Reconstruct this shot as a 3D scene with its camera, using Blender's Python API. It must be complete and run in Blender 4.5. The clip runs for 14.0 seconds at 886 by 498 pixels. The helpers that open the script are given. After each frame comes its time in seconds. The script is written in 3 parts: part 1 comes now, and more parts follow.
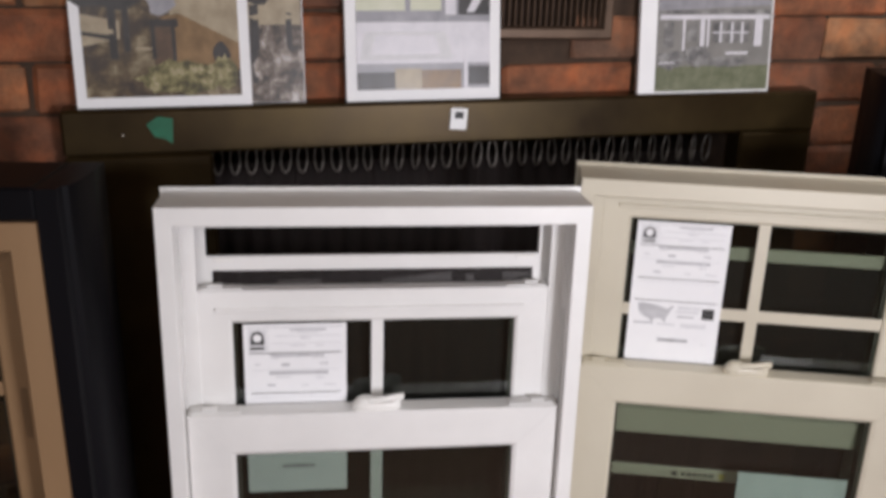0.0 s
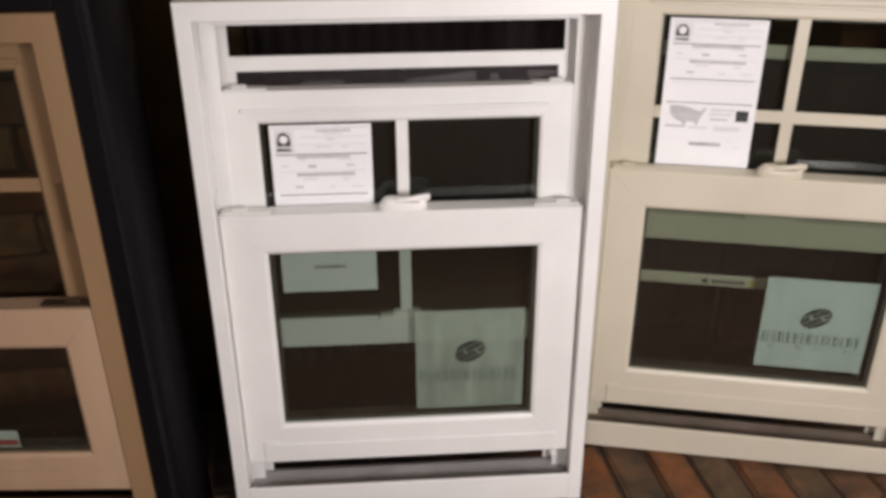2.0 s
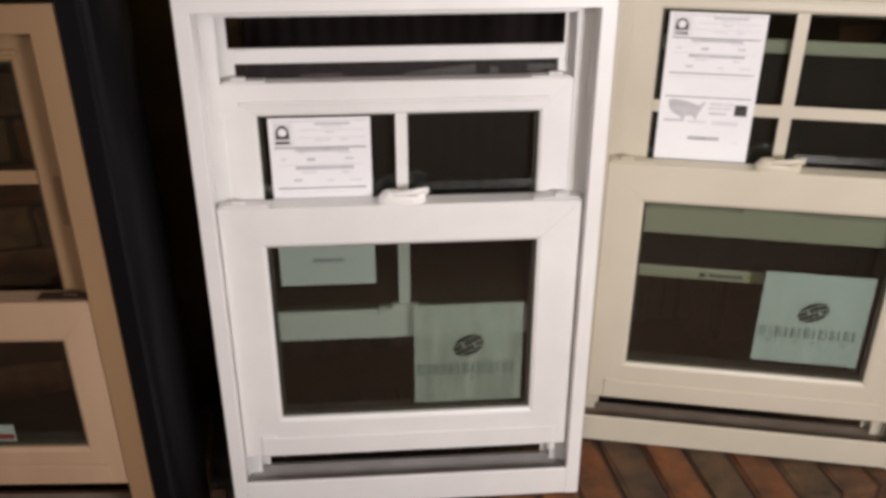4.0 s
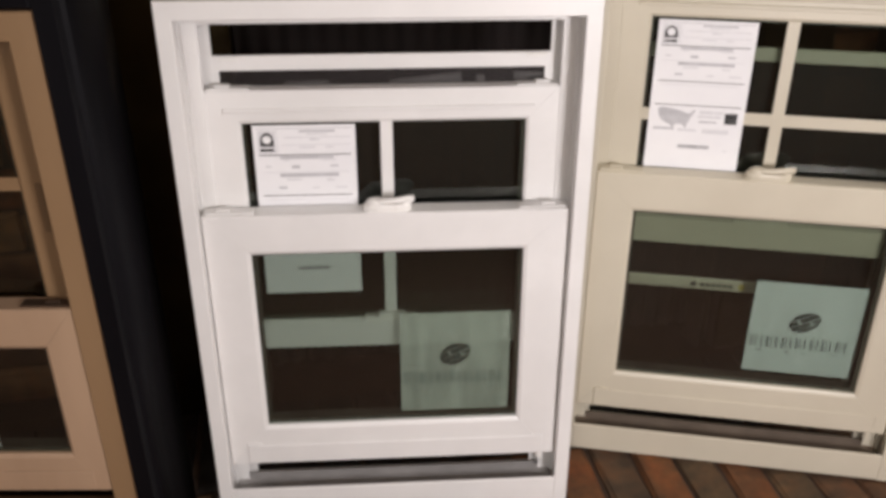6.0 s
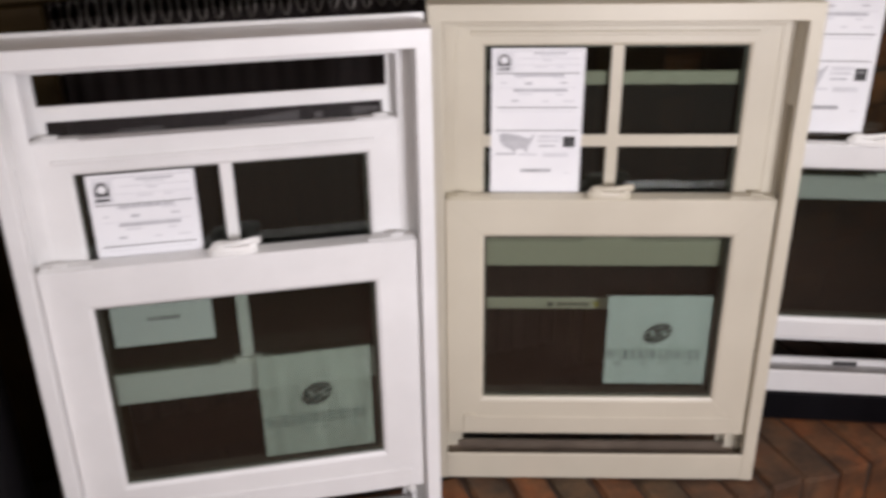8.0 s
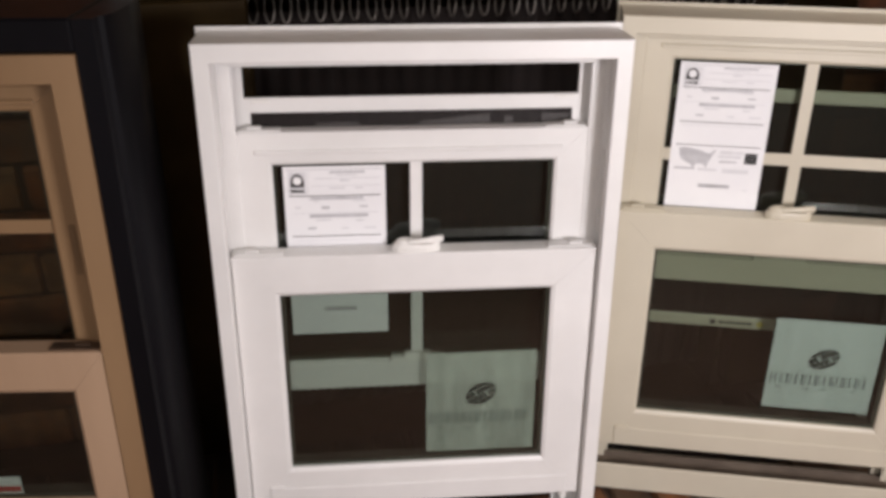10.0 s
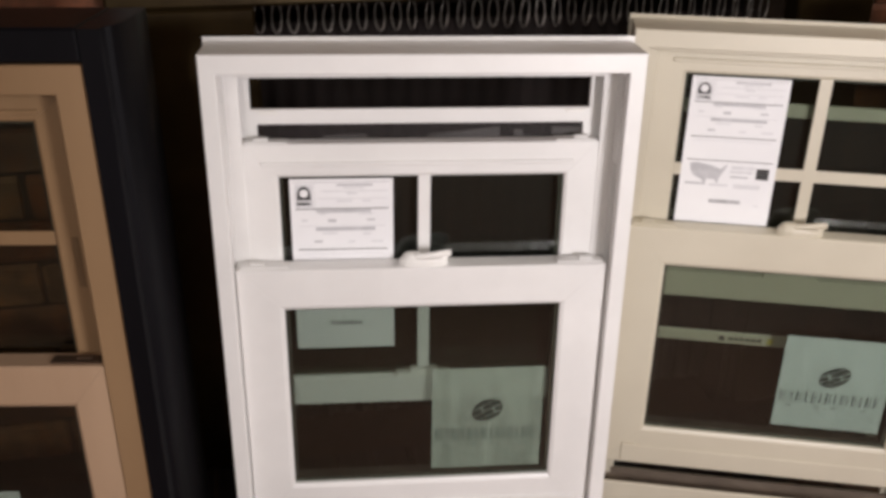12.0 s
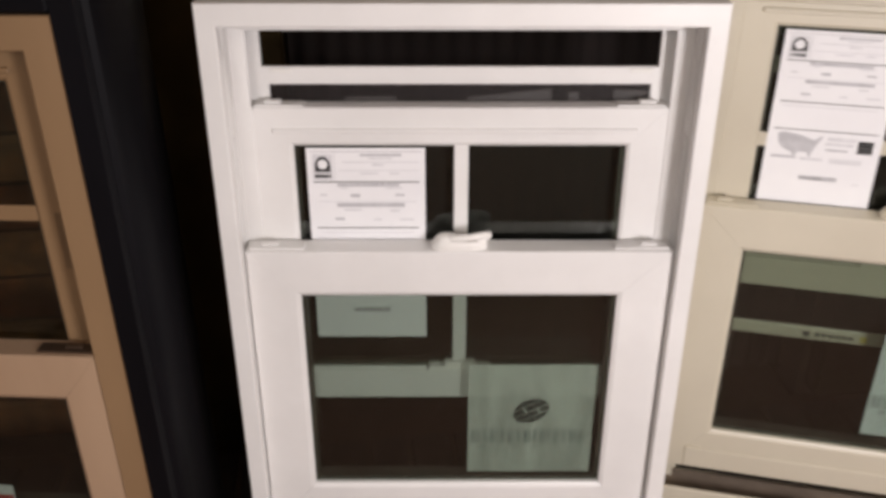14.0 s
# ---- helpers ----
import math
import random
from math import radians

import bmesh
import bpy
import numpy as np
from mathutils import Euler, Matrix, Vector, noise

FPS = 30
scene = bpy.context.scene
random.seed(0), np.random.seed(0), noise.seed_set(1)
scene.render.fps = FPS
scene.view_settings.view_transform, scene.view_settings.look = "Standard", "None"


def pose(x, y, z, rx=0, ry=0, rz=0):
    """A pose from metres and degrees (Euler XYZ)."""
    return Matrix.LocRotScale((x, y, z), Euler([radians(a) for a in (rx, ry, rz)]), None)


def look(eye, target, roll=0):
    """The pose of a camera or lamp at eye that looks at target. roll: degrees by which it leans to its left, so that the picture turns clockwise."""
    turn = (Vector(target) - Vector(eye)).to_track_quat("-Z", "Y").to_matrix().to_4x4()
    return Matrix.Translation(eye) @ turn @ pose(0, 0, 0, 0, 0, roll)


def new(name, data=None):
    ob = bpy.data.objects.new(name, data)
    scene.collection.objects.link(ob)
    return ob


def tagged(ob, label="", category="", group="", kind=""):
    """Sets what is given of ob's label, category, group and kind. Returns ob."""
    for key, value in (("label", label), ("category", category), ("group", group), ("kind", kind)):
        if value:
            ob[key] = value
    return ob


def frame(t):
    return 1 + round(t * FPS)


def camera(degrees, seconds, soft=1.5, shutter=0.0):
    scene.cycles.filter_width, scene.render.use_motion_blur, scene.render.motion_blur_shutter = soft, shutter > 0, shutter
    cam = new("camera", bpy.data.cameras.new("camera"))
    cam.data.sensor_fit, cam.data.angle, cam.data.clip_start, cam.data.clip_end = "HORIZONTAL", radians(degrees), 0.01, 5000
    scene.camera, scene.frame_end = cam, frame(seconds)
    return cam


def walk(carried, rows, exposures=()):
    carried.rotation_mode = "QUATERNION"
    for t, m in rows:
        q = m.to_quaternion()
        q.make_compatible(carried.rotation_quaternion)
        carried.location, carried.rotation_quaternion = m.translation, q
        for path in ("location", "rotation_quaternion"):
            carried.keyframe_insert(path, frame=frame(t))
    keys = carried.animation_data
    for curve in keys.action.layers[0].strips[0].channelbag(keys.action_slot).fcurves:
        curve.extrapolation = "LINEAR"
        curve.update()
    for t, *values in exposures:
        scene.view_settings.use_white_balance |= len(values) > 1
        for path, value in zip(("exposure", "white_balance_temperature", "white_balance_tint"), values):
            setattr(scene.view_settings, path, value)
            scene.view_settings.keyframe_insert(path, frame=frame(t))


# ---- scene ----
cam = camera(51.4, 14.0, soft=3.6, shutter=0.5)
PATH = [
    (0, (0.287, 0.017, 1.298), (0.889, 1.804, 0.629), 2.0),
    (0.3, (0.295, 0.008, 1.281), (0.883, 1.785, 0.561), 2.0),
    (0.5, (0.309, -0.004, 1.272), (0.89, 1.752, 0.511), 2.2),
    (1, (0.334, -0.027, 1.244), (0.814, 1.728, 0.414), 1.3),
    (1.5, (0.324, -0.027, 1.241), (0.749, 1.715, 0.356), -0.5),
    (2, (0.32, -0.026, 1.23), (0.768, 1.679, 0.287), -0.2),
    (2.5, (0.311, -0.022, 1.231), (0.799, 1.671, 0.285), 0.7),
    (3, (0.31, -0.021, 1.227), (0.79, 1.669, 0.272), 0.6),
    (5.5, (0.331, -0.024, 1.231), (0.782, 1.68, 0.285), -0.0),
    (6, (0.343, -0.019, 1.234), (0.788, 1.682, 0.28), 0.2),
    (6.2, (0.337, -0.008, 1.232), (0.86, 1.666, 0.271), 0.8),
    (6.5, (0.372, -0.011, 1.233), (1.055, 1.613, 0.285), 1.1),
    (6.7, (0.383, -0.017, 1.231), (1.18, 1.582, 0.333), 1.2),
    (7, (0.424, -0.041, 1.237), (1.284, 1.541, 0.368), 0.6),
    (7.2, (0.424, -0.051, 1.234), (1.297, 1.532, 0.378), 0.6),
    (7.5, (0.432, -0.051, 1.229), (1.244, 1.56, 0.367), -0.1),
    (8, (0.394, -0.04, 1.227), (1.068, 1.626, 0.349), -0.7),
    (8.2, (0.366, -0.04, 1.222), (0.993, 1.648, 0.351), -0.4),
    (8.5, (0.346, -0.029, 1.233), (0.904, 1.679, 0.354), 0.0),
    (9, (0.322, -0.021, 1.237), (0.82, 1.697, 0.344), 0.4),
    (11.5, (0.252, 0.018, 1.237), (0.766, 1.752, 0.384), 0.9),
    (12, (0.275, 0.015, 1.238), (0.781, 1.746, 0.373), 1.1),
    (12.5, (0.281, 0.013, 1.234), (0.774, 1.743, 0.361), 0.9),
    (13, (0.247, 0.034, 1.228), (0.726, 1.764, 0.347), 0.3),
    (13.5, (0.273, 0.079, 1.22), (0.757, 1.781, 0.289), 0.5),
    (14, (0.35, 0.153, 1.209), (0.693, 1.865, 0.235), 0.1),
]
walk(cam, [(t, look(eye, target, roll)) for t, eye, target, roll in PATH],
     exposures=[(0, -0.05, 6200, 10), (0.5, -0.24, 6500, 12), (1, -0.06, 6550, 12), (2, 0.0, 6600, 11), (6, 0.0, 6650, 11), (7, 0.0, 6500, 12),
                (8.5, 0.0, 6220, 13), (9, 0.0, 6380, 13), (11.5, 0.0, 6600, 11), (14, 0.0, 6700, 12)])

# ---- light ----
world = bpy.data.worlds.new("world")
scene.world = world
world.use_nodes = True
world.node_tree.nodes["Background"].inputs[0].default_value = (0.9, 0.8, 0.7, 1)
world.node_tree.nodes["Background"].inputs[1].default_value = 0.05


def area_lamp(name, m, wide, high, watts, colour):
    data = bpy.data.lights.new(name, "AREA")
    data.shape, data.size, data.size_y, data.energy, data.color = "RECTANGLE", wide, high, watts, colour
    ob = new(name, data)
    ob.matrix_world = m
    return ob


# Added unseen key light, front left, so the right-hand reveals are lit.
area_lamp("added_left_light", look((-1.00, -2.20, 2.05), (0.7, 1.0, 0.62)), 1.2, 0.42, 30, (1.0, 0.955, 0.94))
# Added unseen light close to the wall, to brighten the upper right bricks.
area_lamp("added_wall_light", look((1.70, 0.45, 1.72), (1.28, 1.20, 1.30)), 0.22, 0.16, 5.5, (1.0, 0.93, 0.86))
# Added unseen light near the windows, for the bright pool on the white one.
area_lamp("added_front_light", look((0.84, -0.36, 1.00), (0.78, 0.9, 0.62)), 0.26, 0.26, 13.4, (1.0, 0.955, 0.975))
# Added unseen warm fill overhead; no fixture is modelled.
area_lamp("added_top_light", look((0.6, -1.3, 2.36), (0.7, 0.2, 0.4)), 0.8, 0.8, 8, (1.0, 0.84, 0.70))


# ---- materials ----
def material(name):
    m = bpy.data.materials.new(name)
    m.use_nodes = True
    nt = m.node_tree
    return m, nt, nt.nodes["Principled BSDF"]


def node(nt, kind, **values):
    n = nt.nodes.new(kind)
    for k, v in values.items():
        n.inputs[k].default_value = v
    return n


def ramp(nt, fac, stops):
    r = nt.nodes.new("ShaderNodeValToRGB")
    els = r.color_ramp.elements
    while len(els) < len(stops):
        els.new(0.5)
    for e, (at, colour) in zip(els, stops):
        e.position, e.color = at, (*colour, 1)
    nt.links.new(fac, r.inputs[0])
    return r


def surface(name, dark, light, scale, rough=0.5, metal=0.0, bump=0.1, fine=300.0, depth=0.001, stretch=(1, 1, 1)):
    """A surface with colour varied at one scale and relief at a finer one."""
    m, nt, bsdf = material(name)
    co = nt.nodes.new("ShaderNodeTexCoord")
    mp = nt.nodes.new("ShaderNodeMapping")
    mp.inputs["Scale"].default_value = stretch
    nt.links.new(co.outputs["Object"], mp.inputs[0])
    big = node(nt, "ShaderNodeTexNoise", Scale=scale, Detail=6.0, Roughness=0.6)
    small = node(nt, "ShaderNodeTexNoise", Scale=fine, Detail=3.0)
    for n in (big, small):
        nt.links.new(mp.outputs[0], n.inputs["Vector"])
    r = ramp(nt, big.outputs[0], [(0.3, dark), (0.7, light)])
    nt.links.new(r.outputs[0], bsdf.inputs["Base Color"])
    b = node(nt, "ShaderNodeBump", Strength=bump, Distance=depth)
    nt.links.new(small.outputs[0], b.inputs["Height"])
    nt.links.new(b.outputs[0], bsdf.inputs["Normal"])
    rr = node(nt, "ShaderNodeMapRange", **{"To Min": max(rough - 0.08, 0.02), "To Max": min(rough + 0.1, 1.0)})
    nt.links.new(big.outputs[0], rr.inputs[0])
    nt.links.new(rr.outputs[0], bsdf.inputs["Roughness"])
    bsdf.inputs["Metallic"].default_value = metal
    return m


def bricks_material(name, colours):
    """Fired clay: each brick its own tone, with blotches, pits and soot."""
    m, nt, bsdf = material(name)
    info = nt.nodes.new("ShaderNodeObjectInfo")
    tone = ramp(nt, info.outputs["Random"], [(i / len(colours), c) for i, c in enumerate(colours)])
    tone.color_ramp.interpolation = "CONSTANT"
    co = nt.nodes.new("ShaderNodeTexCoord")
    blot = node(nt, "ShaderNodeTexNoise", Scale=22.0, Detail=5.0, Roughness=0.65)
    pit = node(nt, "ShaderNodeTexNoise", Scale=160.0, Detail=4.0, Roughness=0.7)
    shift = nt.nodes.new("ShaderNodeVectorMath")
    nt.links.new(co.outputs["Object"], shift.inputs[0])
    nt.links.new(info.outputs["Location"], shift.inputs[1])
    for n in (blot, pit):
        nt.links.new(shift.outputs[0], n.inputs["Vector"])
    hue = node(nt, "ShaderNodeTexNoise", Scale=20.0, Detail=5.0, Roughness=0.6)
    nt.links.new(shift.outputs[0], hue.inputs["Vector"])
    burnt = ramp(nt, hue.outputs[0], [(0.34, (0.60, 0.66, 0.72)), (0.5, (1.0, 1.0, 1.0)), (0.66, (1.45, 1.15, 0.90))])
    fired = nt.nodes.new("ShaderNodeMix")
    fired.data_type, fired.blend_type = "RGBA", "MULTIPLY"
    fired.inputs[0].default_value = 0.9
    nt.links.new(tone.outputs[0], fired.inputs[6])
    nt.links.new(burnt.outputs[0], fired.inputs[7])
    soot = ramp(nt, blot.outputs[0], [(0.35, (0.48, 0.43, 0.40)), (0.62, (1.15, 1.08, 1.0))])
    mix = nt.nodes.new("ShaderNodeMix")
    mix.data_type, mix.blend_type = "RGBA", "MULTIPLY"
    mix.inputs[0].default_value = 0.85
    nt.links.new(fired.outputs[2], mix.inputs[6])
    nt.links.new(soot.outputs[0], mix.inputs[7])
    nt.links.new(mix.outputs[2], bsdf.inputs["Base Color"])
    b = node(nt, "ShaderNodeBump", Strength=0.8, Distance=0.0035)
    nt.links.new(pit.outputs[0], b.inputs["Height"])
    nt.links.new(b.outputs[0], bsdf.inputs["Normal"])
    bsdf.inputs["Roughness"].default_value = 0.75
    return m


def pane_material(name, tint, gloss=1.0):
    """Coated window glass: tinted, with a mirror sheen that grows at a slant."""
    m, nt, bsdf = material(name)
    nt.nodes.remove(bsdf)
    clear = node(nt, "ShaderNodeBsdfTransparent", Color=(*tint, 1))
    sheen = node(nt, "ShaderNodeBsdfGlossy", Roughness=0.03)
    slant = node(nt, "ShaderNodeLayerWeight", Blend=0.5)
    power = nt.nodes.new("ShaderNodeMath")
    power.operation = "POWER"
    power.inputs[1].default_value = 5.0
    nt.links.new(slant.outputs["Facing"], power.inputs[0])
    fres = nt.nodes.new("ShaderNodeMath")
    fres.operation = "MULTIPLY_ADD"
    fres.inputs[1].default_value, fres.inputs[2].default_value = 0.90 * gloss, 0.072 * gloss
    nt.links.new(power.outputs[0], fres.inputs[0])
    mix = nt.nodes.new("ShaderNodeMixShader")
    nt.links.new(fres.outputs[0], mix.inputs[0])
    nt.links.new(clear.outputs[0], mix.inputs[1])
    nt.links.new(sheen.outputs[0], mix.inputs[2])
    nt.links.new(mix.outputs[0], nt.nodes["Material Output"].inputs[0])
    return m


def veil_material(name, colour, cover, streak=0.0):
    """A thin film or mesh that covers part of what lies behind it, more in upright streaks where it is wrinkled."""
    m, nt, bsdf = material(name)
    bsdf.inputs["Base Color"].default_value = (*colour, 1)
    bsdf.inputs["Roughness"].default_value = 0.6
    clear = nt.nodes.new("ShaderNodeBsdfTransparent")
    mix = nt.nodes.new("ShaderNodeMixShader")
    mix.inputs[0].default_value = cover
    if streak:
        co = nt.nodes.new("ShaderNodeTexCoord")
        mp = nt.nodes.new("ShaderNodeMapping")
        mp.inputs["Scale"].default_value = (1.0, 1.0, 0.22)
        mp.inputs["Rotation"].default_value = (0.0, 0.12, 0.0)
        n = node(nt, "ShaderNodeTexNoise", Scale=38.0, Detail=3.0, Roughness=0.55)
        r = node(nt, "ShaderNodeMapRange", **{"From Min": 0.3, "From Max": 0.72, "To Min": cover - 0.5 * streak, "To Max": cover + streak})
        nt.links.new(co.outputs["Object"], mp.inputs[0])
        nt.links.new(mp.outputs[0], n.inputs["Vector"])
        nt.links.new(n.outputs[0], r.inputs[0])
        nt.links.new(r.outputs[0], mix.inputs[0])
    nt.links.new(clear.outputs[0], mix.inputs[1])
    nt.links.new(bsdf.outputs[0], mix.inputs[2])
    nt.links.new(mix.outputs[0], nt.nodes["Material Output"].inputs[0])
    return m


WHITE = surface("white_vinyl", (0.735, 0.727, 0.712), (0.82, 0.812, 0.797), 7, rough=0.38, bump=0.05, fine=220)
TAN = surface("tan_vinyl", (0.545, 0.500, 0.400), (0.61, 0.565, 0.455), 5, rough=0.40, bump=0.05, fine=220)
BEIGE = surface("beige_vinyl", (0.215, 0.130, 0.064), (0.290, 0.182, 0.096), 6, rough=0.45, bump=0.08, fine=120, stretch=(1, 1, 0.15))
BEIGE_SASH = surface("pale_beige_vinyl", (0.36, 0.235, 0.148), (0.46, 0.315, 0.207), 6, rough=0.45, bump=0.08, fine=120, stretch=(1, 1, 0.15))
BROWN_VINYL = surface("brown_vinyl", (0.150, 0.092, 0.048), (0.200, 0.125, 0.066), 6, rough=0.45, bump=0.08, fine=120)
BLACK = surface("black_painted_wood", (0.003, 0.0028, 0.0036), (0.0065, 0.0062, 0.008), 8, rough=0.48, bump=0.12, fine=90, stretch=(1, 1, 0.2))
BLACK.node_tree.nodes["Principled BSDF"].inputs["Specular IOR Level"].default_value = 0.09
MATT_BLACK = surface("matt_black_panel", (0.004, 0.003, 0.003), (0.008, 0.006, 0.006), 5, rough=0.95, bump=0.1, fine=120)
MATT_BLACK.node_tree.nodes["Principled BSDF"].inputs["Specular IOR Level"].default_value = 0.05
# Shade and dust painted as dark tones; the grey also serves the card pieces.
SHADE_DUST_BROWN = surface("shade_dust_brown", (0.17, 0.13, 0.10), (0.30, 0.24, 0.185), 18, rough=0.85, bump=0.2, fine=150)
SHADE_CARD_GREY = surface("shade_and_card_grey", (0.36, 0.35, 0.345), (0.52, 0.505, 0.495), 18, rough=0.8, bump=0.2, fine=150)
SPACER = surface("dark_spacer", (0.06, 0.053, 0.046), (0.12, 0.105, 0.09), 20, rough=0.5, bump=0.02)
HARDWARE = surface("white_hardware", (0.78, 0.77, 0.74), (0.84, 0.83, 0.80), 30, rough=0.3, bump=0.03)
STEEL = surface("worn_steel", (0.25, 0.23, 0.20), (0.42, 0.39, 0.34), 40, rough=0.4, metal=0.9, bump=0.05)
DARK_STEEL = surface("dark_steel", (0.13, 0.115, 0.105), (0.36, 0.33, 0.30), 40, rough=0.40, metal=0.75, bump=0.05)
PAPER = surface("label_paper", (0.80, 0.80, 0.82), (0.86, 0.86, 0.87), 12, rough=0.7, bump=0.05, fine=500)
INK = surface("black_ink", (0.03, 0.03, 0.03), (0.06, 0.06, 0.06), 60, rough=0.7, bump=0.02)
GREY_INK = surface("grey_ink", (0.44, 0.44, 0.46), (0.58, 0.58, 0.60), 90, rough=0.7, bump=0.02)
PALE_INK = surface("pale_grey_ink", (0.62, 0.62, 0.64), (0.72, 0.72, 0.74), 120, rough=0.7, bump=0.02)
YELLOW = surface("yellow_print", (0.55, 0.45, 0.10), (0.66, 0.55, 0.16), 60, rough=0.6, bump=0.02)
RED_INK = surface("red_print", (0.45, 0.05, 0.05), (0.55, 0.09, 0.08), 60, rough=0.6, bump=0.02)
BRASS = surface("aged_brass", (0.028, 0.0165, 0.0056), (0.056, 0.0365, 0.0115), 9, rough=0.36, metal=0.66, bump=0.12, fine=180)
IRON = surface("black_iron_mesh", (0.0085, 0.0044, 0.0038), (0.0145, 0.0076, 0.0066), 60, rough=0.75, metal=0.2, bump=0.6, fine=420, depth=0.003)
SOOT = surface("sooty_firebrick", (0.016, 0.0092, 0.0075), (0.040, 0.0225, 0.017), 14, rough=0.95, bump=0.4, fine=90, depth=0.003)
MORTAR = surface("dark_mortar", (0.034, 0.020, 0.012), (0.070, 0.042, 0.026), 30, rough=0.95, bump=0.5, fine=200, depth=0.002)
GRILLE = surface("bronze_vent_metal", (0.075, 0.048, 0.032), (0.13, 0.085, 0.058), 25, rough=0.45, metal=0.6, bump=0.05)
GREEN = surface("green_tape", (0.0, 0.075, 0.033), (0.006, 0.13, 0.06), 40, rough=0.5, bump=0.05)
PLASTER = surface("room_plaster", (0.38, 0.31, 0.25), (0.46, 0.38, 0.31), 2, rough=0.9, bump=0.1)
FLOOR = surface("brown_carpet", (0.24, 0.145, 0.105), (0.35, 0.22, 0.165), 30, rough=1.0, bump=0.6, fine=400, depth=0.004)
HEARTH_BRICK = bricks_material("hearth_brick", [(0.135, 0.057, 0.020), (0.108, 0.066, 0.028), (0.094, 0.058, 0.028), (0.100, 0.052, 0.024), (0.122, 0.046, 0.017), (0.084, 0.049, 0.025), (0.148, 0.061, 0.020)])
# Near-black tones paint the shade on the back row, behind the windows.
SHADED_BRICK = bricks_material("shaded_hearth_brick", [(0.018, 0.013, 0.010), (0.026, 0.017, 0.013), (0.014, 0.011, 0.009), (0.03, 0.017, 0.012)])
WALL_BRICK = bricks_material("wall_brick", [(0.225, 0.084, 0.036), (0.275, 0.125, 0.060), (0.165, 0.066, 0.033), (0.290, 0.150, 0.076), (0.180, 0.092, 0.054), (0.255, 0.096, 0.042)])
GLASS = pane_material("low_e_glass", (0.575, 0.635, 0.582))
MESH = veil_material("insect_mesh", (0.017, 0.011, 0.010), 0.40)
FILM = veil_material("frosted_film", (0.85, 0.90, 0.91), 0.80, 0.10)
THIN_FILM = veil_material("thin_frosted_film", (0.82, 0.85, 0.81), 0.46, 0.16)
PALE_FILM_INK = surface("film_grey_print", (0.16, 0.20, 0.20), (0.26, 0.30, 0.30), 50, rough=0.6, bump=0.02)
FILM_INK = surface("film_dark_print", (0.03, 0.04, 0.04), (0.08, 0.09, 0.09), 50, rough=0.6, bump=0.02)


# ---- builders ----
def part(name, bm, mats, parent=None, label=""):
    """Links a bmesh as one mesh object under its thing or part."""
    bmesh.ops.recalc_face_normals(bm, faces=bm.faces[:])
    me = bpy.data.meshes.new(name)
    bm.to_mesh(me)
    bm.free()
    for m in mats if isinstance(mats, (list, tuple)) else [mats]:
        me.materials.append(m)
    ob = new(name, me)
    ob.parent = parent
    return tagged(ob, label) if label else ob


def thing(name, m, label, category, group=""):
    ob = new(name)
    ob.empty_display_size = 0.05
    ob.matrix_world = m
    return tagged(ob, label, category, group)


def box(bm, x0, x1, y0, y1, z0, z1, bevel=0.0, mat=0):
    """A box, with its edges broken by bevel metres."""
    before = set(bm.faces) if mat and bevel else ()
    vs = [bm.verts.new((x, y, z)) for x in (x0, x1) for y in (y0, y1) for z in (z0, z1)]
    fs = [bm.faces.new([vs[i] for i in f]) for f in ((0, 1, 3, 2), (4, 6, 7, 5), (0, 4, 5, 1), (2, 3, 7, 6), (0, 2, 6, 4), (1, 5, 7, 3))]
    if bevel:
        edges = list({e for f in fs for e in f.edges})
        out = bmesh.ops.bevel(bm, geom=edges, offset=bevel, segments=1, affect="EDGES")
        fs = [f for f in bm.faces if f not in before] if mat else out["faces"]
    for f in fs:
        f.material_index = mat
    return fs


def solid(bm, points, y0, y1, mat=0):
    """A flat outline of (x, z) points, given thickness from y0 to y1."""
    a = [bm.verts.new((x, y0, z)) for x, z in points]
    b = [bm.verts.new((x, y1, z)) for x, z in points]
    fs = [bm.faces.new(a), bm.faces.new(b[::-1])]
    for i in range(len(a)):
        j = (i + 1) % len(a)
        fs.append(bm.faces.new((a[i], b[i], b[j], a[j])))
    for f in fs:
        f.material_index = mat


def ring(bm, outer, inner, profile, sides="blrt", gap=0.0001, square=""):
    """A mitred frame: each side runs a profile of (share of the way from outer to inner edge, depth). Rects: x0, x1, z0, z1.
    square: sides whose ends towards the bottom are cut straight, down to the outer edge."""
    def rect(s):
        return [o + (i - o) * s for o, i in zip(outer, inner)]
    for side in sides:
        ends = []
        for k in (0, 1):
            loop = []
            for s, y in profile:
                x0, x1, z0, z1 = rect(s)
                g = gap if k == 0 else -gap
                if side in "bt":
                    p = ((x0, x1)[k] + g, y, z0 if side == "b" else z1)
                else:
                    low = outer[2] if side in square else z0
                    high = rect(min(s, 1.0))[3] if side in square else z1
                    p = (x0 if side == "l" else x1, y, (low, high)[k] + (g if not (side in square and k == 0) else 0))
                loop.append(bm.verts.new(p))
            ends.append(loop)
        a, b = ends
        bm.faces.new(a)
        bm.faces.new(b[::-1])
        for i in range(len(a)):
            j = (i + 1) % len(a)
            bm.faces.new((a[i], b[i], b[j], a[j]))


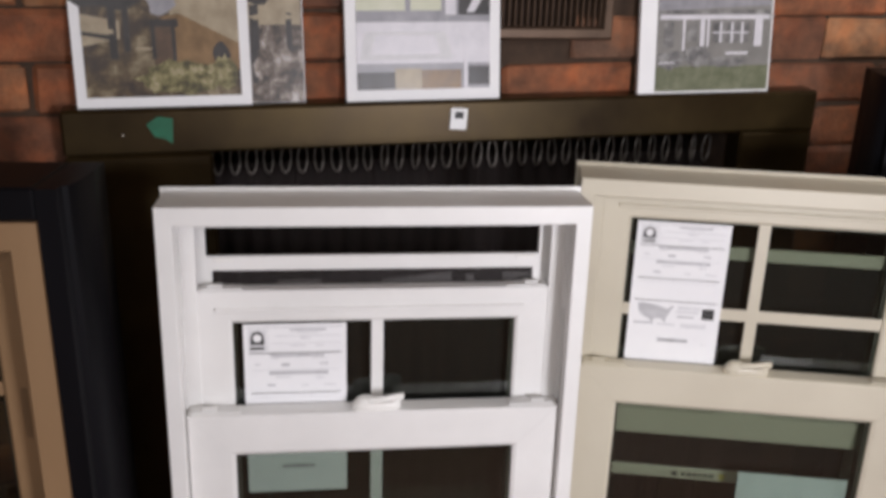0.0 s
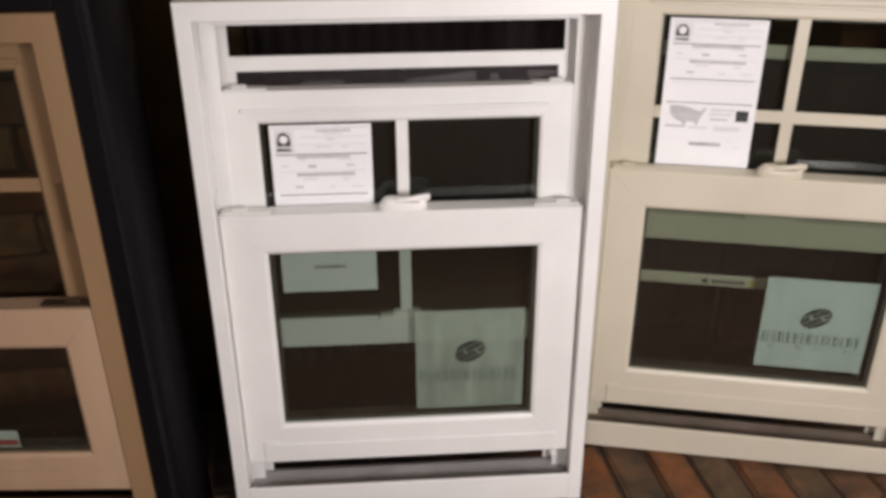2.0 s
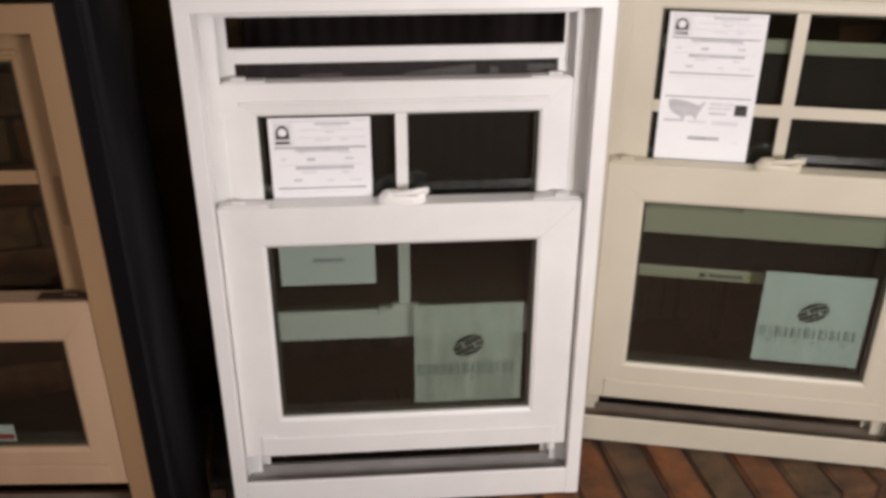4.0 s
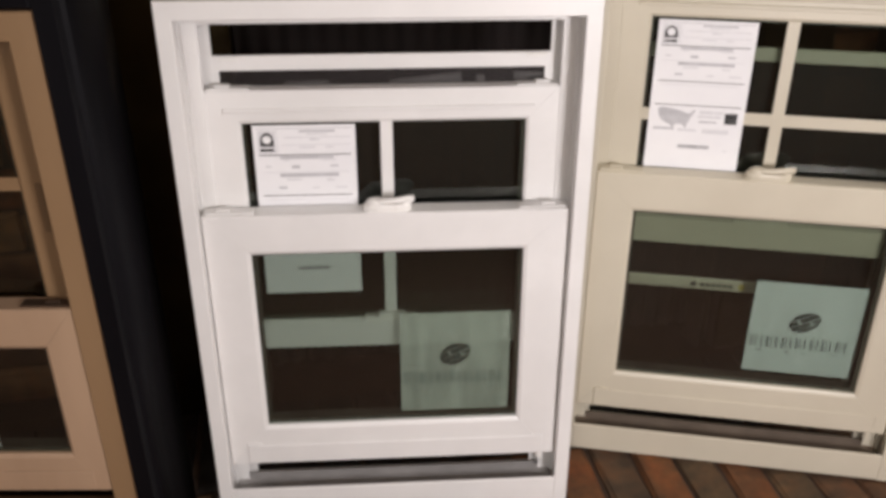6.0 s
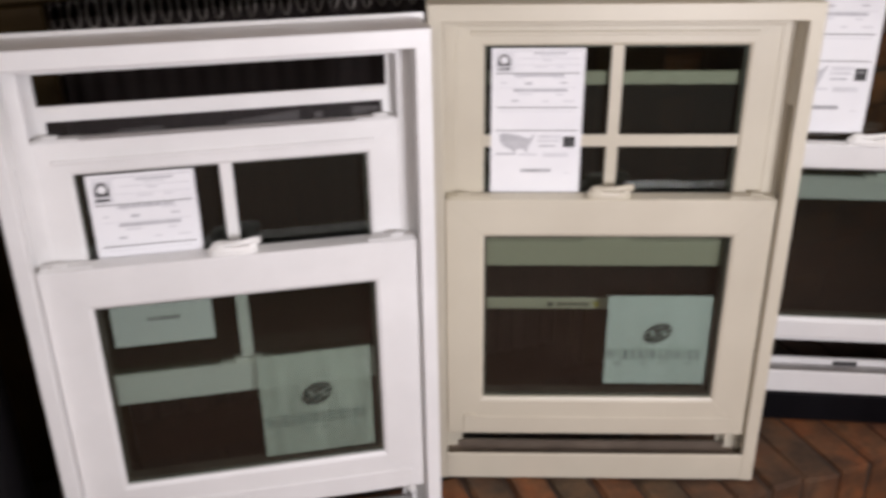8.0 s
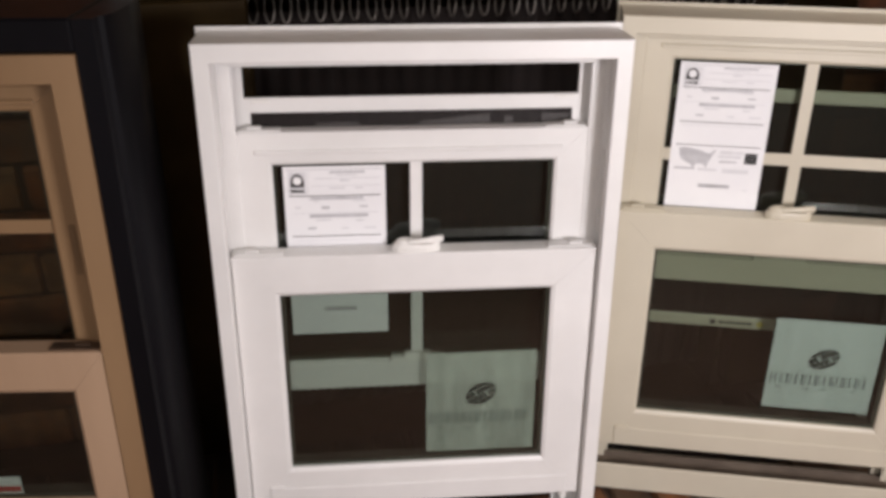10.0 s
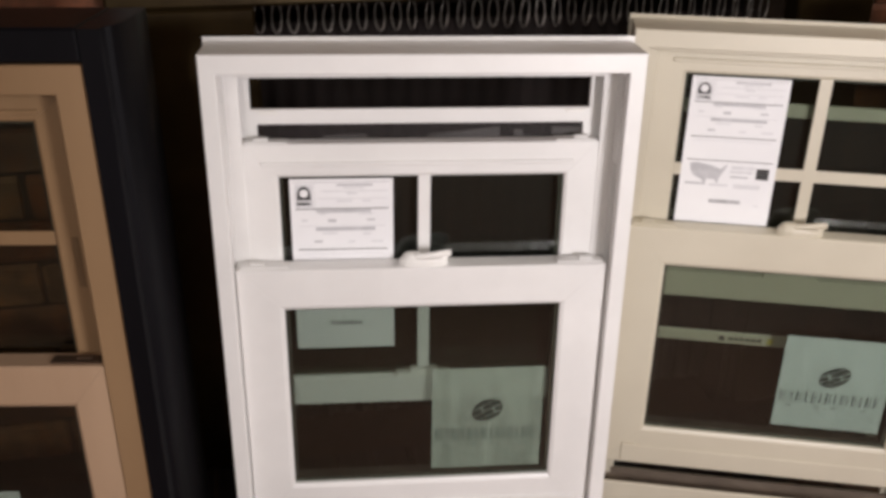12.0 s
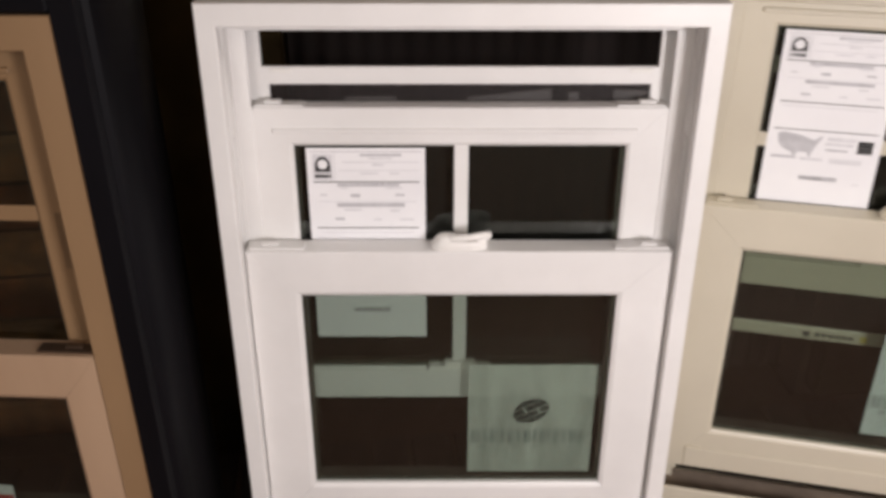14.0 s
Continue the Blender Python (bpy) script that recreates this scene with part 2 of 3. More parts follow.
def tube(bm, points, radius, sides=6, closed=False, mat=0):
    """A round bar along a line of points."""
    n = len(points)
    loops = []
    for i, p in enumerate(points):
        p = Vector(p)
        before = Vector(points[i - 1 if i or closed else 0])
        after = Vector(points[(i + 1) % n if closed or i + 1 < n else i])
        along = (after - before).normalized()
        side = along.cross(Vector((0, 1, 0)) if abs(along.y) < 0.9 else Vector((1, 0, 0))).normalized()
        up = along.cross(side)
        loops.append([bm.verts.new(p + radius * (math.cos(a) * side + math.sin(a) * up)) for a in (math.tau * k / sides for k in range(sides))])
    for i in range(n if closed else n - 1):
        a, b = loops[i], loops[(i + 1) % n]
        for k in range(sides):
            f = bm.faces.new((a[k], a[(k + 1) % sides], b[(k + 1) % sides], b[k]))
            f.material_index, f.smooth = mat, True
    if not closed:
        bm.faces.new(loops[0])
        bm.faces.new(loops[-1][::-1])


# ---- window parts ----
def sash(win, name, mat, x, z0, z1, gx, gz0, gz1, y0, y1):
    """A sash of four mitred members with a bead round its glass."""
    bm = bmesh.new()
    outer, inner = (-x, x, z0, z1), (-gx, gx, gz0, gz1)
    ring(bm, outer, inner, [(0, y0 + 0.0015), (0.03, y0), (0.90, y0), (0.95, y0 + 0.0010), (1, y0 + 0.0028), (1, y1), (0, y1)], gap=0.00016)
    s = part(name, bm, mat, win)
    bm = bmesh.new()
    ring(bm, (-gx, gx, gz0, gz1), (-gx + 0.004, gx - 0.005, gz0 + 0.006, gz1 - 0.004), [(0, y0 + 0.0085), (1, y0 + 0.0085), (1, y1 - 0.003), (0, y1 - 0.003)])
    part("spacer", bm, SPACER, s, "dark glazing spacer")
    bm = bmesh.new()
    box(bm, -gx - 0.004, gx + 0.004, y0 + 0.0062, y0 + 0.0080, gz0 - 0.004, gz1 + 0.004)
    pane = part("glass_pane", bm, GLASS, s, "green-tinted clear glass")
    pane.visible_shadow = False
    return s


def cam_lock(sash_ob, x0, x1, y, z, mat):
    """A low rounded housing with a swept lever, on top of the check rail."""
    bm = bmesh.new()
    n = 14
    mid, half = (x0 + x1) / 2, (x1 - x0) / 2
    for h, grow in ((0.0, 1.0), (0.006, 1.0), (0.009, 0.90)):
        for i in range(n):
            a = math.tau * i / n
            bm.verts.new((mid + half * grow * math.copysign(abs(math.cos(a)) ** 0.6, math.cos(a)), y + 0.012 * grow * math.sin(a), z + h))
    bm.verts.ensure_lookup_table()
    vs = bm.verts[:]
    for k in range(2):
        for i in range(n):
            j = (i + 1) % n
            bm.faces.new((vs[k * n + i], vs[k * n + j], vs[(k + 1) * n + j], vs[(k + 1) * n + i]))
    bm.faces.new(vs[2 * n:3 * n])
    lock = part("sash_lock", bm, mat, sash_ob, "cam lock with swept lever")
    bm = bmesh.new()
    tube(bm, [(mid - half * 0.62, y - 0.002, z + 0.0095), (mid - half * 0.2, y - 0.006, z + 0.0118), (mid + half * 0.35, y - 0.007, z + 0.0135), (mid + half * 0.85, y - 0.004, z + 0.0148), (mid + half * 1.02, y, z + 0.0140), (mid + half * 1.0, y + 0.001, z + 0.0095)], 0.0040, 8)
    bmesh.ops.create_uvsphere(bm, u_segments=12, v_segments=8, radius=0.0085, matrix=pose(mid - half * 0.45, y, z + 0.0095) @ Matrix.Diagonal((1.5, 1.1, 0.7, 1)))
    bmesh.ops.create_uvsphere(bm, u_segments=10, v_segments=6, radius=0.0055, matrix=pose(mid + half * 0.75, y, z + 0.0085) @ Matrix.Diagonal((1.5, 1.2, 0.7, 1)))
    for f in bm.faces:
        f.smooth = True
    lever = part("lever", bm, mat, sash_ob)
    return lock, lever


def tilt_latch(sash_ob, x0, x1, y, z, mat):
    """A flush latch plate with a small thumb button and a bolt at its outer end."""
    bm = bmesh.new()
    box(bm, x0, x1, y - 0.008, y + 0.008, z - 0.001, z + 0.0018, 0.0008)
    inner = x0 + 0.36 * (x1 - x0) if x0 < 0 else x1 - 0.36 * (x1 - x0)
    box(bm, inner - 0.009, inner + 0.009, y - 0.004, y + 0.005, z + 0.0018, z + 0.0050, 0.0012)
    part("tilt_latch", bm, mat, sash_ob, "sliding tilt latch")


def energy_label(sash_ob, x0, x1, z0, z1, y, full=True):
    """A printed paper rating label: rules, unreadable lines as bars, an emblem, a map shape and a badge."""
    bm = bmesh.new()
    box(bm, x0, x1, y - 0.0004, y, z0, z1, 0, 0)
    w, h = x1 - x0, z1 - z0
    def bar(u0, u1, v0, v1, mat):
        box(bm, x0 + u0 * w, x0 + u1 * w, y - 0.0007, y - 0.0004, z1 - v1 * h, z1 - v0 * h, 0, mat)
    bar(0.03, 0.97, 0.016, 0.020, 2)
    bar(0.05, 0.22, 0.03, 0.155, 3)
    def arch(wide, low, high, y0, y1, mat):
        cx, foot = x0 + 0.135 * w, z1 - 0.120 * h
        top = [(cx + wide * math.cos(a), foot + low + (high - low) * math.sin(a)) for a in (math.pi * k / 10 for k in range(11))]
        solid(bm, [(cx + wide, foot + 0.001)] + top + [(cx - wide, foot + 0.001)], y0, y1, mat)
    arch(0.066 * w, 0.030 * h, 0.080 * h, y - 0.0010, y - 0.0007, 1)
    solid(bm, [(x0 + 0.135 * w + 0.042 * w * math.cos(a), z1 - 0.078 * h + 0.042 * w * math.sin(a)) for a in (math.tau * k / 14 for k in range(14))], y - 0.0013, y - 0.0010, 0)
    bar(0.065, 0.20, 0.128, 0.145, 1)
    bar(0.235, 0.238, 0.02, 0.165, 2)
    for u0, u1, v0, v1, mat in ((0.45, 0.80, 0.028, 0.04, 2), (0.52, 0.72, 0.046, 0.054, 3), (0.30, 0.95, 0.066, 0.071, 3), (0.55, 0.65, 0.076, 0.086, 3),
                                (0.27, 0.95, 0.108, 0.112, 3), (0.45, 0.60, 0.120, 0.128, 3), (0.70, 0.78, 0.120, 0.128, 3), (0.05, 0.95, 0.163, 0.168, 1),
                                (0.25, 0.78, 0.172, 0.188, 2), (0.28, 0.34, 0.192, 0.199, 3), (0.66, 0.80, 0.192, 0.199, 3), (0.10, 0.16, 0.225, 0.235, 3), (0.36, 0.44, 0.225, 0.242, 2),
                                (0.74, 0.82, 0.225, 0.235, 2), (0.08, 0.92, 0.262, 0.265, 3), (0.24, 0.82, 0.270, 0.290, 2), (0.30, 0.45, 0.30, 0.31, 3), (0.70, 0.78, 0.305, 0.315, 3),
                                (0.22, 0.30, 0.345, 0.357, 2), (0.55, 0.62, 0.35, 0.36, 3), (0.78, 0.90, 0.35, 0.36, 3), (0.06, 0.94, 0.395, 0.400, 1), (0.08, 0.9, 0.42, 0.424, 3),
                                (0.05, 0.95, 0.555, 0.560, 1)):
        bar(u0, u1, v0, v1, mat)
    if full:
        coast = [(0.0, 0.95), (0.03, 0.62), (0.10, 0.40), (0.22, 0.28), (0.34, 0.20), (0.42, 0.02), (0.50, 0.22), (0.62, 0.24), (0.70, 0.20), (0.78, 0.0), (0.80, 0.24),
                 (0.86, 0.45), (0.90, 0.62), (1.0, 0.90), (0.94, 0.92), (0.84, 0.74), (0.72, 0.78), (0.60, 0.86), (0.40, 0.94), (0.15, 1.0)]
        solid(bm, [(x0 + w * (0.09 + 0.40 * px), z1 - h * (0.72 - 0.145 * pz)) for px, pz in coast], y - 0.0008, y - 0.0004, 2)
        bar(0.80, 0.93, 0.60, 0.675, 1)
        bar(0.83, 0.90, 0.615, 0.63, 2)
        for u0, u1, v0, v1, mat in ((0.53, 0.78, 0.59, 0.612, 3), (0.52, 0.76, 0.622, 0.64, 3), (0.53, 0.72, 0.66, 0.672, 2), (0.06, 0.28, 0.715, 0.73, 2), (0.32, 0.52, 0.72, 0.735, 3),
                                    (0.58, 0.86, 0.715, 0.745, 3), (0.34, 0.68, 0.83, 0.855, 2), (0.82, 0.88, 0.86, 0.866, 3)):
            bar(u0, u1, v0, v1, mat)
        for k in range(9):
            bar(0.36 + 0.035 * k, 0.372 + 0.035 * k, 0.832, 0.853, 1)
    part("rating_label", bm, [PAPER, INK, GREY_INK, PALE_INK], sash_ob, "white printed paper rating label")


def logo_film(sash_ob, x0, x1, z0, z1, y, mat):
    """A frosted square film behind the glass, with a striped oval emblem and a row of bars."""
    bm = bmesh.new()
    box(bm, x0, x1, y, y + 0.0005, z0, z1)
    film = part("logo_film", bm, mat, sash_ob, "frosted film with a dark oval emblem")
    bm = bmesh.new()
    w, h = x1 - x0, z1 - z0
    cx, cz, a, b, lean = x0 + 0.50 * w, z0 + 0.585 * h, 0.15 * w, 0.10 * h, math.radians(28)
    def turned(px, pz):
        return (cx + px * math.cos(lean) - pz * math.sin(lean), cz + px * math.sin(lean) + pz * math.cos(lean))
    bands = [(-1.0, -0.58, -1, 1), (-0.50, -0.08, -1, 0.30), (-0.46, -0.10, 0.42, 1), (0.0, 0.46, -1, -0.34), (0.02, 0.48, -0.20, 1), (0.56, 1.0, -1, 1)]
    for lo, hi, u0, u1 in bands:
        near, far = [], []
        for i in range(9):
            t = lo + (hi - lo) * i / 8
            reach = math.sqrt(max(0, 1 - t * t))
            near.append(turned(a * max(-reach, u0), b * t))
            far.append(turned(a * min(reach, u1), b * t))
        loop = far + near[::-1]
        clean = [p for i, p in enumerate(loop) if (Vector(p) - Vector(loop[i - 1])).length > 1e-5]
        solid(bm, clean, y - 0.0006, y - 0.0002)
    part("emblem_print", bm, FILM_INK, sash_ob, "dark printed emblem")
    bm = bmesh.new()
    u = 0.03
    for wide in (0.07, 0.03, 0.12, 0.10, 0.11, 0.08, 0.10, 0.11):
        for k in range(3):
            box(bm, x0 + (u + wide * 0.36 * k) * w, x0 + (u + wide * (0.36 * k + (0.20, 0.09, 0.16)[k])) * w, y - 0.0005, y - 0.0002, z0 + 0.285 * h, z0 + 0.405 * h)
        u += wide + 0.026
    for u in (0.10, 0.36, 0.52, 0.80):
        box(bm, x0 + u * w, x0 + (u + 0.05) * w, y - 0.0005, y - 0.0002, z0 + 0.235 * h, z0 + 0.25 * h)
    part("printed_line", bm, PALE_FILM_INK, sash_ob, "row of grey printed bars")


def double_hung(m, mat, label, W=0.487, H=0.720, flange=0.022, sill=0.045, low=(0.067, 0.4475, 0.1313, 0.3943), up=(0.343, 0.700, 0.385, 0.659),
                stile=0.0515, stops=(0.0340, 0.0385), raised=0.0, dropped=0.0, up_in=0.0, bars=(-0.006, 0.009), lock=0.0, muntins="v", rating=None, film=None, screen=(0.25, 0.64), tag=False, full=True, shoes=True, fore=0.0, up_fore=0.0, thick=0.021, head=0.022, up_gap=0.0155, group="sample windows on the hearth"):
    """A double-hung sample window. Its front face lies at y 0, its middle at x 0 and its foot at z 0."""
    win = thing("sample_window", m, label, "window", group)
    half, deep = W / 2, 0.074
    # metres in from the outer edge, and depth: a front lip, the lower track's groove, the parting stop and the back stop
    jamb_line = [(0, 0.0012), (0.0013, 0), (flange - 0.0013, 0), (flange, 0.0012), (flange, 0.017), (flange - 0.009, 0.017), (flange - 0.009, 0.039), (flange, 0.039), (flange, 0.0437),
                 (stops[0], 0.0440), (stops[0] + 0.0012, 0.0453), (flange, 0.0458), (flange, 0.0665), (stops[1], 0.067), (stops[1], deep), (0.0013, deep), (0, deep - 0.0012)]
    head_line = [(0, 0.0012), (0.0013, 0), (head - 0.0013, 0), (head, 0.0012), (head, 0.0432), (0.0340, 0.0435), (0.0355, 0.0448), (head, 0.0452), (head, 0.0661), (0.0405, 0.0666), (0.0405, deep - 0.0004), (0.0013, deep - 0.0004), (0, deep - 0.0012)]
    inside = (-half + flange, half - flange, 0.0, H - head)
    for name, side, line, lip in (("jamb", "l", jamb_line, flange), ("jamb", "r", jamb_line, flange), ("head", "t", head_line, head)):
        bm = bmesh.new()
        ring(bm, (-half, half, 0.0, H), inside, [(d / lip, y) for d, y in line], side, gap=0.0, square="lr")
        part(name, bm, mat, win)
    bm = bmesh.new()
    x = half - flange - 0.0003
    vs = [(0.0015, 0.0), (0.0, 0.0015), (0.0, sill - 0.001), (0.001, sill), (0.004, sill), (0.0055, sill - 0.018), (0.060, sill - 0.021), (0.061, sill - 0.024), (deep, sill - 0.026), (deep, 0.0)]
    a = [bm.verts.new((-x, y, z)) for y, z in vs]
    b = [bm.verts.new((x, y, z)) for y, z in vs]
    bm.faces.new(a)
    bm.faces.new(b[::-1])
    for i in range(len(vs)):
        j = (i + 1) % len(vs)
        bm.faces.new((a[i], b[i], b[j], a[j]))
    part("sill", bm, mat, win)
    # Added strip: its dark colour paints shade and dust in the sill channel.
    bm = bmesh.new()
    box(bm, -x + 0.002, x - 0.002, 0.0085, 0.0585, sill - 0.0225, sill - 0.0165, 0.001)
    part("shade_strip", bm, SHADE_DUST_BROWN if mat in (TAN, BEIGE) else SHADE_CARD_GREY, win, "added strip painting shade and dust in the sill channel")
    bm = bmesh.new()
    ring(bm, (-half - 0.004, half + 0.004, 0.001, H + 0.0055), (-half - 0.0003, half + 0.0003, 0.001, H + 0.0003), [(0, deep - 0.003), (1, deep - 0.003), (1, deep - 0.0005), (0, deep - 0.0005)], "lrt", square="lr")
    part("back_fin", bm, mat, win, "thin raised fin along the back edge")
    # balance covers in the tracks
    for sx in (-1, 1):
        bm = bmesh.new()
        e = half - flange
        box(bm, min(sx * (e - 0.0012), sx * (e + 0.0085)), max(sx * (e - 0.0012), sx * (e + 0.0085)), 0.0176, 0.0384, H - 0.135, H - head + 0.012, 0.0008)
        part("track_cover", bm, mat, win)
    # lower sash
    z0, z1, g0, g1 = (v + raised for v in low)
    sx, gx = half - flange - 0.0008, half - flange - stile
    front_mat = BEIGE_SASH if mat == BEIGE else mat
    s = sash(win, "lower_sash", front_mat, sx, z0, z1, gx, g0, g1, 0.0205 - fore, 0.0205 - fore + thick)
    bm = bmesh.new()
    box(bm, -sx + 0.024, sx - 0.018, 0.0182 - fore, 0.0206 - fore, z0 + 0.003, z0 + 0.033, 0.0012)
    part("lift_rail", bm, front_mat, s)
    bm = bmesh.new()
    box(bm, -sx + 0.025, -sx + 0.044, 0.0160 - fore, 0.0206 - fore, z0 + 0.0325, z0 + 0.0360, 0.0008)
    part("lift_stop", bm, front_mat, s)
    ym = 0.0205 - fore + thick / 2
    cam_lock(s, -0.030 + lock, 0.030 + lock, ym, z1, HARDWARE if mat != TAN and mat != BEIGE else TAN)
    for x0, x1 in ((-sx + 0.004, -sx + 0.062), (sx - 0.062, sx - 0.004)):
        tilt_latch(s, x0, x1, ym, z1, GRILLE if mat == BEIGE else mat)
    if film:
        logo_film(s, *film, 0.0292 - fore, FILM if mat == TAN else THIN_FILM)
    if shoes:
        bm = bmesh.new()
        bmesh.ops.create_cone(bm, cap_ends=True, segments=12, radius1=0.006, radius2=0.0055, depth=0.018, matrix=pose(sx - 0.018, 0.030, z0 - 0.008))
        box(bm, sx - 0.032, sx - 0.004, 0.0235, 0.038, z0 - 0.0035, z0 + 0.0005)
        part("pivot_shoe", bm, TAN if mat == TAN else HARDWARE, s, "pale plastic pivot shoe")
    # upper sash
    z0, z1, g0, g1 = (v - dropped for v in up)
    ux = half - flange - up_gap
    u = sash(win, "upper_sash", mat, ux, z0, z1, half - flange - stile + 0.001 - up_in, g0, g1, 0.0455 - up_fore, 0.0660 - up_fore)
    bm = bmesh.new()
    box(bm, -ux + 0.020, ux - 0.030, 0.0418 - up_fore, 0.0457 - up_fore, z1 - 0.027, z1 - 0.0215, 0.0012)
    part("pull_rail", bm, mat, u)
    bm = bmesh.new()
    box(bm, -ux + 0.012, ux - 0.012, 0.0430 - up_fore, 0.0456 - up_fore, g0 - 0.013, g0 - 0.002, 0.0008)
    part("interlock_strip", bm, mat, u)
    bm = bmesh.new()
    box(bm, -0.034, 0.038, 0.0415 - up_fore, 0.0560 - up_fore, g0 - 0.004, g0 + 0.004, 0.0015)
    box(bm, -0.016, 0.020, 0.0425 - up_fore, 0.0540 - up_fore, g0 + 0.004, g0 + 0.009, 0.0015)
    part("lock_keeper", bm, HARDWARE if mat != TAN and mat != BEIGE else TAN, u, "cam lock keeper")
    for x0, x1 in ((-ux + 0.003, -ux + 0.052), (ux - 0.052, ux - 0.003)):
        tilt_latch(u, x0, x1, 0.056 - up_fore, z1, mat)
    ug = half - flange - stile + 0.001 - up_in
    for kind, lo, hi in (("v", *bars), ("h", 0.521, 0.538)):
        if kind in muntins:
            bm = bmesh.new()
            if kind == "v":
                box(bm, lo, hi, 0.0492, 0.0516, g0, g1, 0.0008)
            else:
                box(bm, -ug, ug, 0.0494, 0.0516, lo, hi, 0.0008)
            part("muntin", bm, mat, u, "flat grille bar on the glass")
    if rating:
        energy_label(u, *rating, 0.0489, full)
    # half screen
    if screen:
        a0, a1 = screen
        sw = half - flange - 0.022
        bm = bmesh.new()
        ring(bm, (-sw - 0.003, sw + 0.003, a0, a1), (-sw + 0.010, sw - 0.010, a0 + 0.018, a1 - 0.018), [(0, 0.0680), (0.1, 0.0672), (0.9, 0.0672), (1, 0.0680), (1, 0.0728), (0, 0.0728)], gap=0.0)
        sc = part("half_screen", bm, mat, win, "narrow screen frame")
        bm = bmesh.new()
        box(bm, -sw + 0.009, sw - 0.009, 0.0700, 0.0704, a0 + 0.017, a1 - 0.017)
        part("insect_mesh", bm, MESH, sc, "dark insect mesh")
        for cx in (-sw + 0.012, sw - 0.032):
            bm = bmesh.new()
            box(bm, cx, cx + 0.022, 0.0655, 0.0674, a1 - 0.006, a1 - 0.001, 0.0008)
            part("screen_latch", bm, HARDWARE, sc)
        if tag:
            bm = bmesh.new()
            box(bm, -0.075, 0.004, 0.0664, 0.0671, a0 + 0.003, a0 + 0.014, 0, 0)
            for k in range(6):
                box(bm, -0.060 + 0.008 * k, -0.054 + 0.008 * k, 0.0660, 0.0664, a0 + 0.006, a0 + 0.011, 0, 1)
            box(bm, -0.074, -0.066, 0.0660, 0.0664, a0 + 0.005, a0 + 0.012, 0, 1)
            box(bm, -0.006, 0.002, 0.0660, 0.0664, a0 + 0.004, a0 + 0.013, 0, 2)
            part("warning_strip", bm, [mat, INK, YELLOW], sc, "printed warning strip")
    return win


def black_stand(m, x0, x1, z0, z1, wide, foot, front, back, label):
    """A square black display frame round a sample window, on the hearth. Rect: the opening."""
    st = thing("display_stand", m, label, "stand", "black display stands")
    bend = [(0.0, 0.0), (0.62, 0.0), (0.66, 0.012), (0.80, 0.016), (0.93, 0.030), (0.99, 0.048), (1.0, 0.070)]
    for name, p in (("upright", (x0 - wide, x0, z0 - foot, z1)), ("upright", (x1, x1 + wide, z0 - foot, z1)), ("top_rail", (x0 + 0.0005, x1 - 0.0005, z1, z1 + wide)), ("bottom_rail", (x0, x1, z0 - foot, z0))):
        bm = bmesh.new()
        if name == "upright":
            # a flat front board with a rounded post behind its outer edge
            root, out = (p[1], -1) if p[1] == x0 else (p[0], 1)
            plan = [(root + out * wide * u, front + v) for u, v in bend] + [(root + out * wide, back), (root, back)]
            a = [bm.verts.new((px, py, p[2])) for px, py in plan]
            b = [bm.verts.new((px, py, p[3] + wide - 0.001)) for px, py in plan]
            bm.faces.new(a)
            bm.faces.new(b[::-1])
            for i in range(len(a)):
                j = (i + 1) % len(a)
                f = bm.faces.new((a[i], a[j], b[j], b[i]))
                f.smooth = 2 < i < 7
        else:
            box(bm, p[0], p[1], front, back, p[2], p[3], 0.003)
        part(name, bm, BLACK, st)
    return st


# ---- masonry ----
FIRE = pose(0.7425, 1.2, 0, 0, 0, -4)
HEARTH_Z, EDGE, WALL = 0.28, -0.376, 0.040
LEFT, RIGHT = -1.9, 2.6
LEDGE = FIRE @ pose(-0.0103, 0, 1.0682) @ pose(0, 0, 0, 0, -0.79, 0) @ pose(0, 0, -1.07)  # the brass stands a little askew
OPEN = (-0.375, 0.405, 0.28, 1.004)


def setting(name, bm, mats, label, m=FIRE, category=""):
    ob = part(name, bm, mats)
    ob.matrix_world = m
    return tagged(ob, label, category, kind="structure")


bm = bmesh.new()
for x0, x1, z0, z1 in ((LEFT, OPEN[0], 0.0, 2.4), (OPEN[1], RIGHT, 0.0, 2.4), (OPEN[0], OPEN[1], OPEN[3], 2.4), (OPEN[0], OPEN[1], 0.0, OPEN[2] - 0.02)):
    box(bm, x0, x1, WALL + 0.006, WALL + 0.12, z0, z1)
wall = setting("wall_north", bm, MORTAR, "red-brown brick chimney wall with dark recessed mortar")
bm = bmesh.new()
x0, x1, z0, z1 = OPEN
back = WALL + 0.55
for p in ((x0 - 0.1, x1 + 0.1, back, back + 0.08, z0 - 0.1, z1 + 0.15), (x0 - 0.1, x0, WALL + 0.121, back, z0 - 0.1, z1 + 0.15), (x1, x1 + 0.1, WALL + 0.121, back, z0 - 0.1, z1 + 0.15), (x0, x1, WALL + 0.121, back, z1 + 0.05, z1 + 0.15), (x0, x1, WALL + 0.121, back, z0 - 0.1, z0 - 0.002)):
    box(bm, *p)
setting("firebox", bm, SOOT, "sooty dark firebox behind the mesh curtain", category="fireplace")
bm = bmesh.new()
box(bm, LEFT, RIGHT, EDGE + 0.008, WALL + 0.0055, 0.0, HEARTH_Z - 0.010)
hearth = setting("hearth", bm, MORTAR, "raised brick hearth with brick-on-edge border", category="hearth")

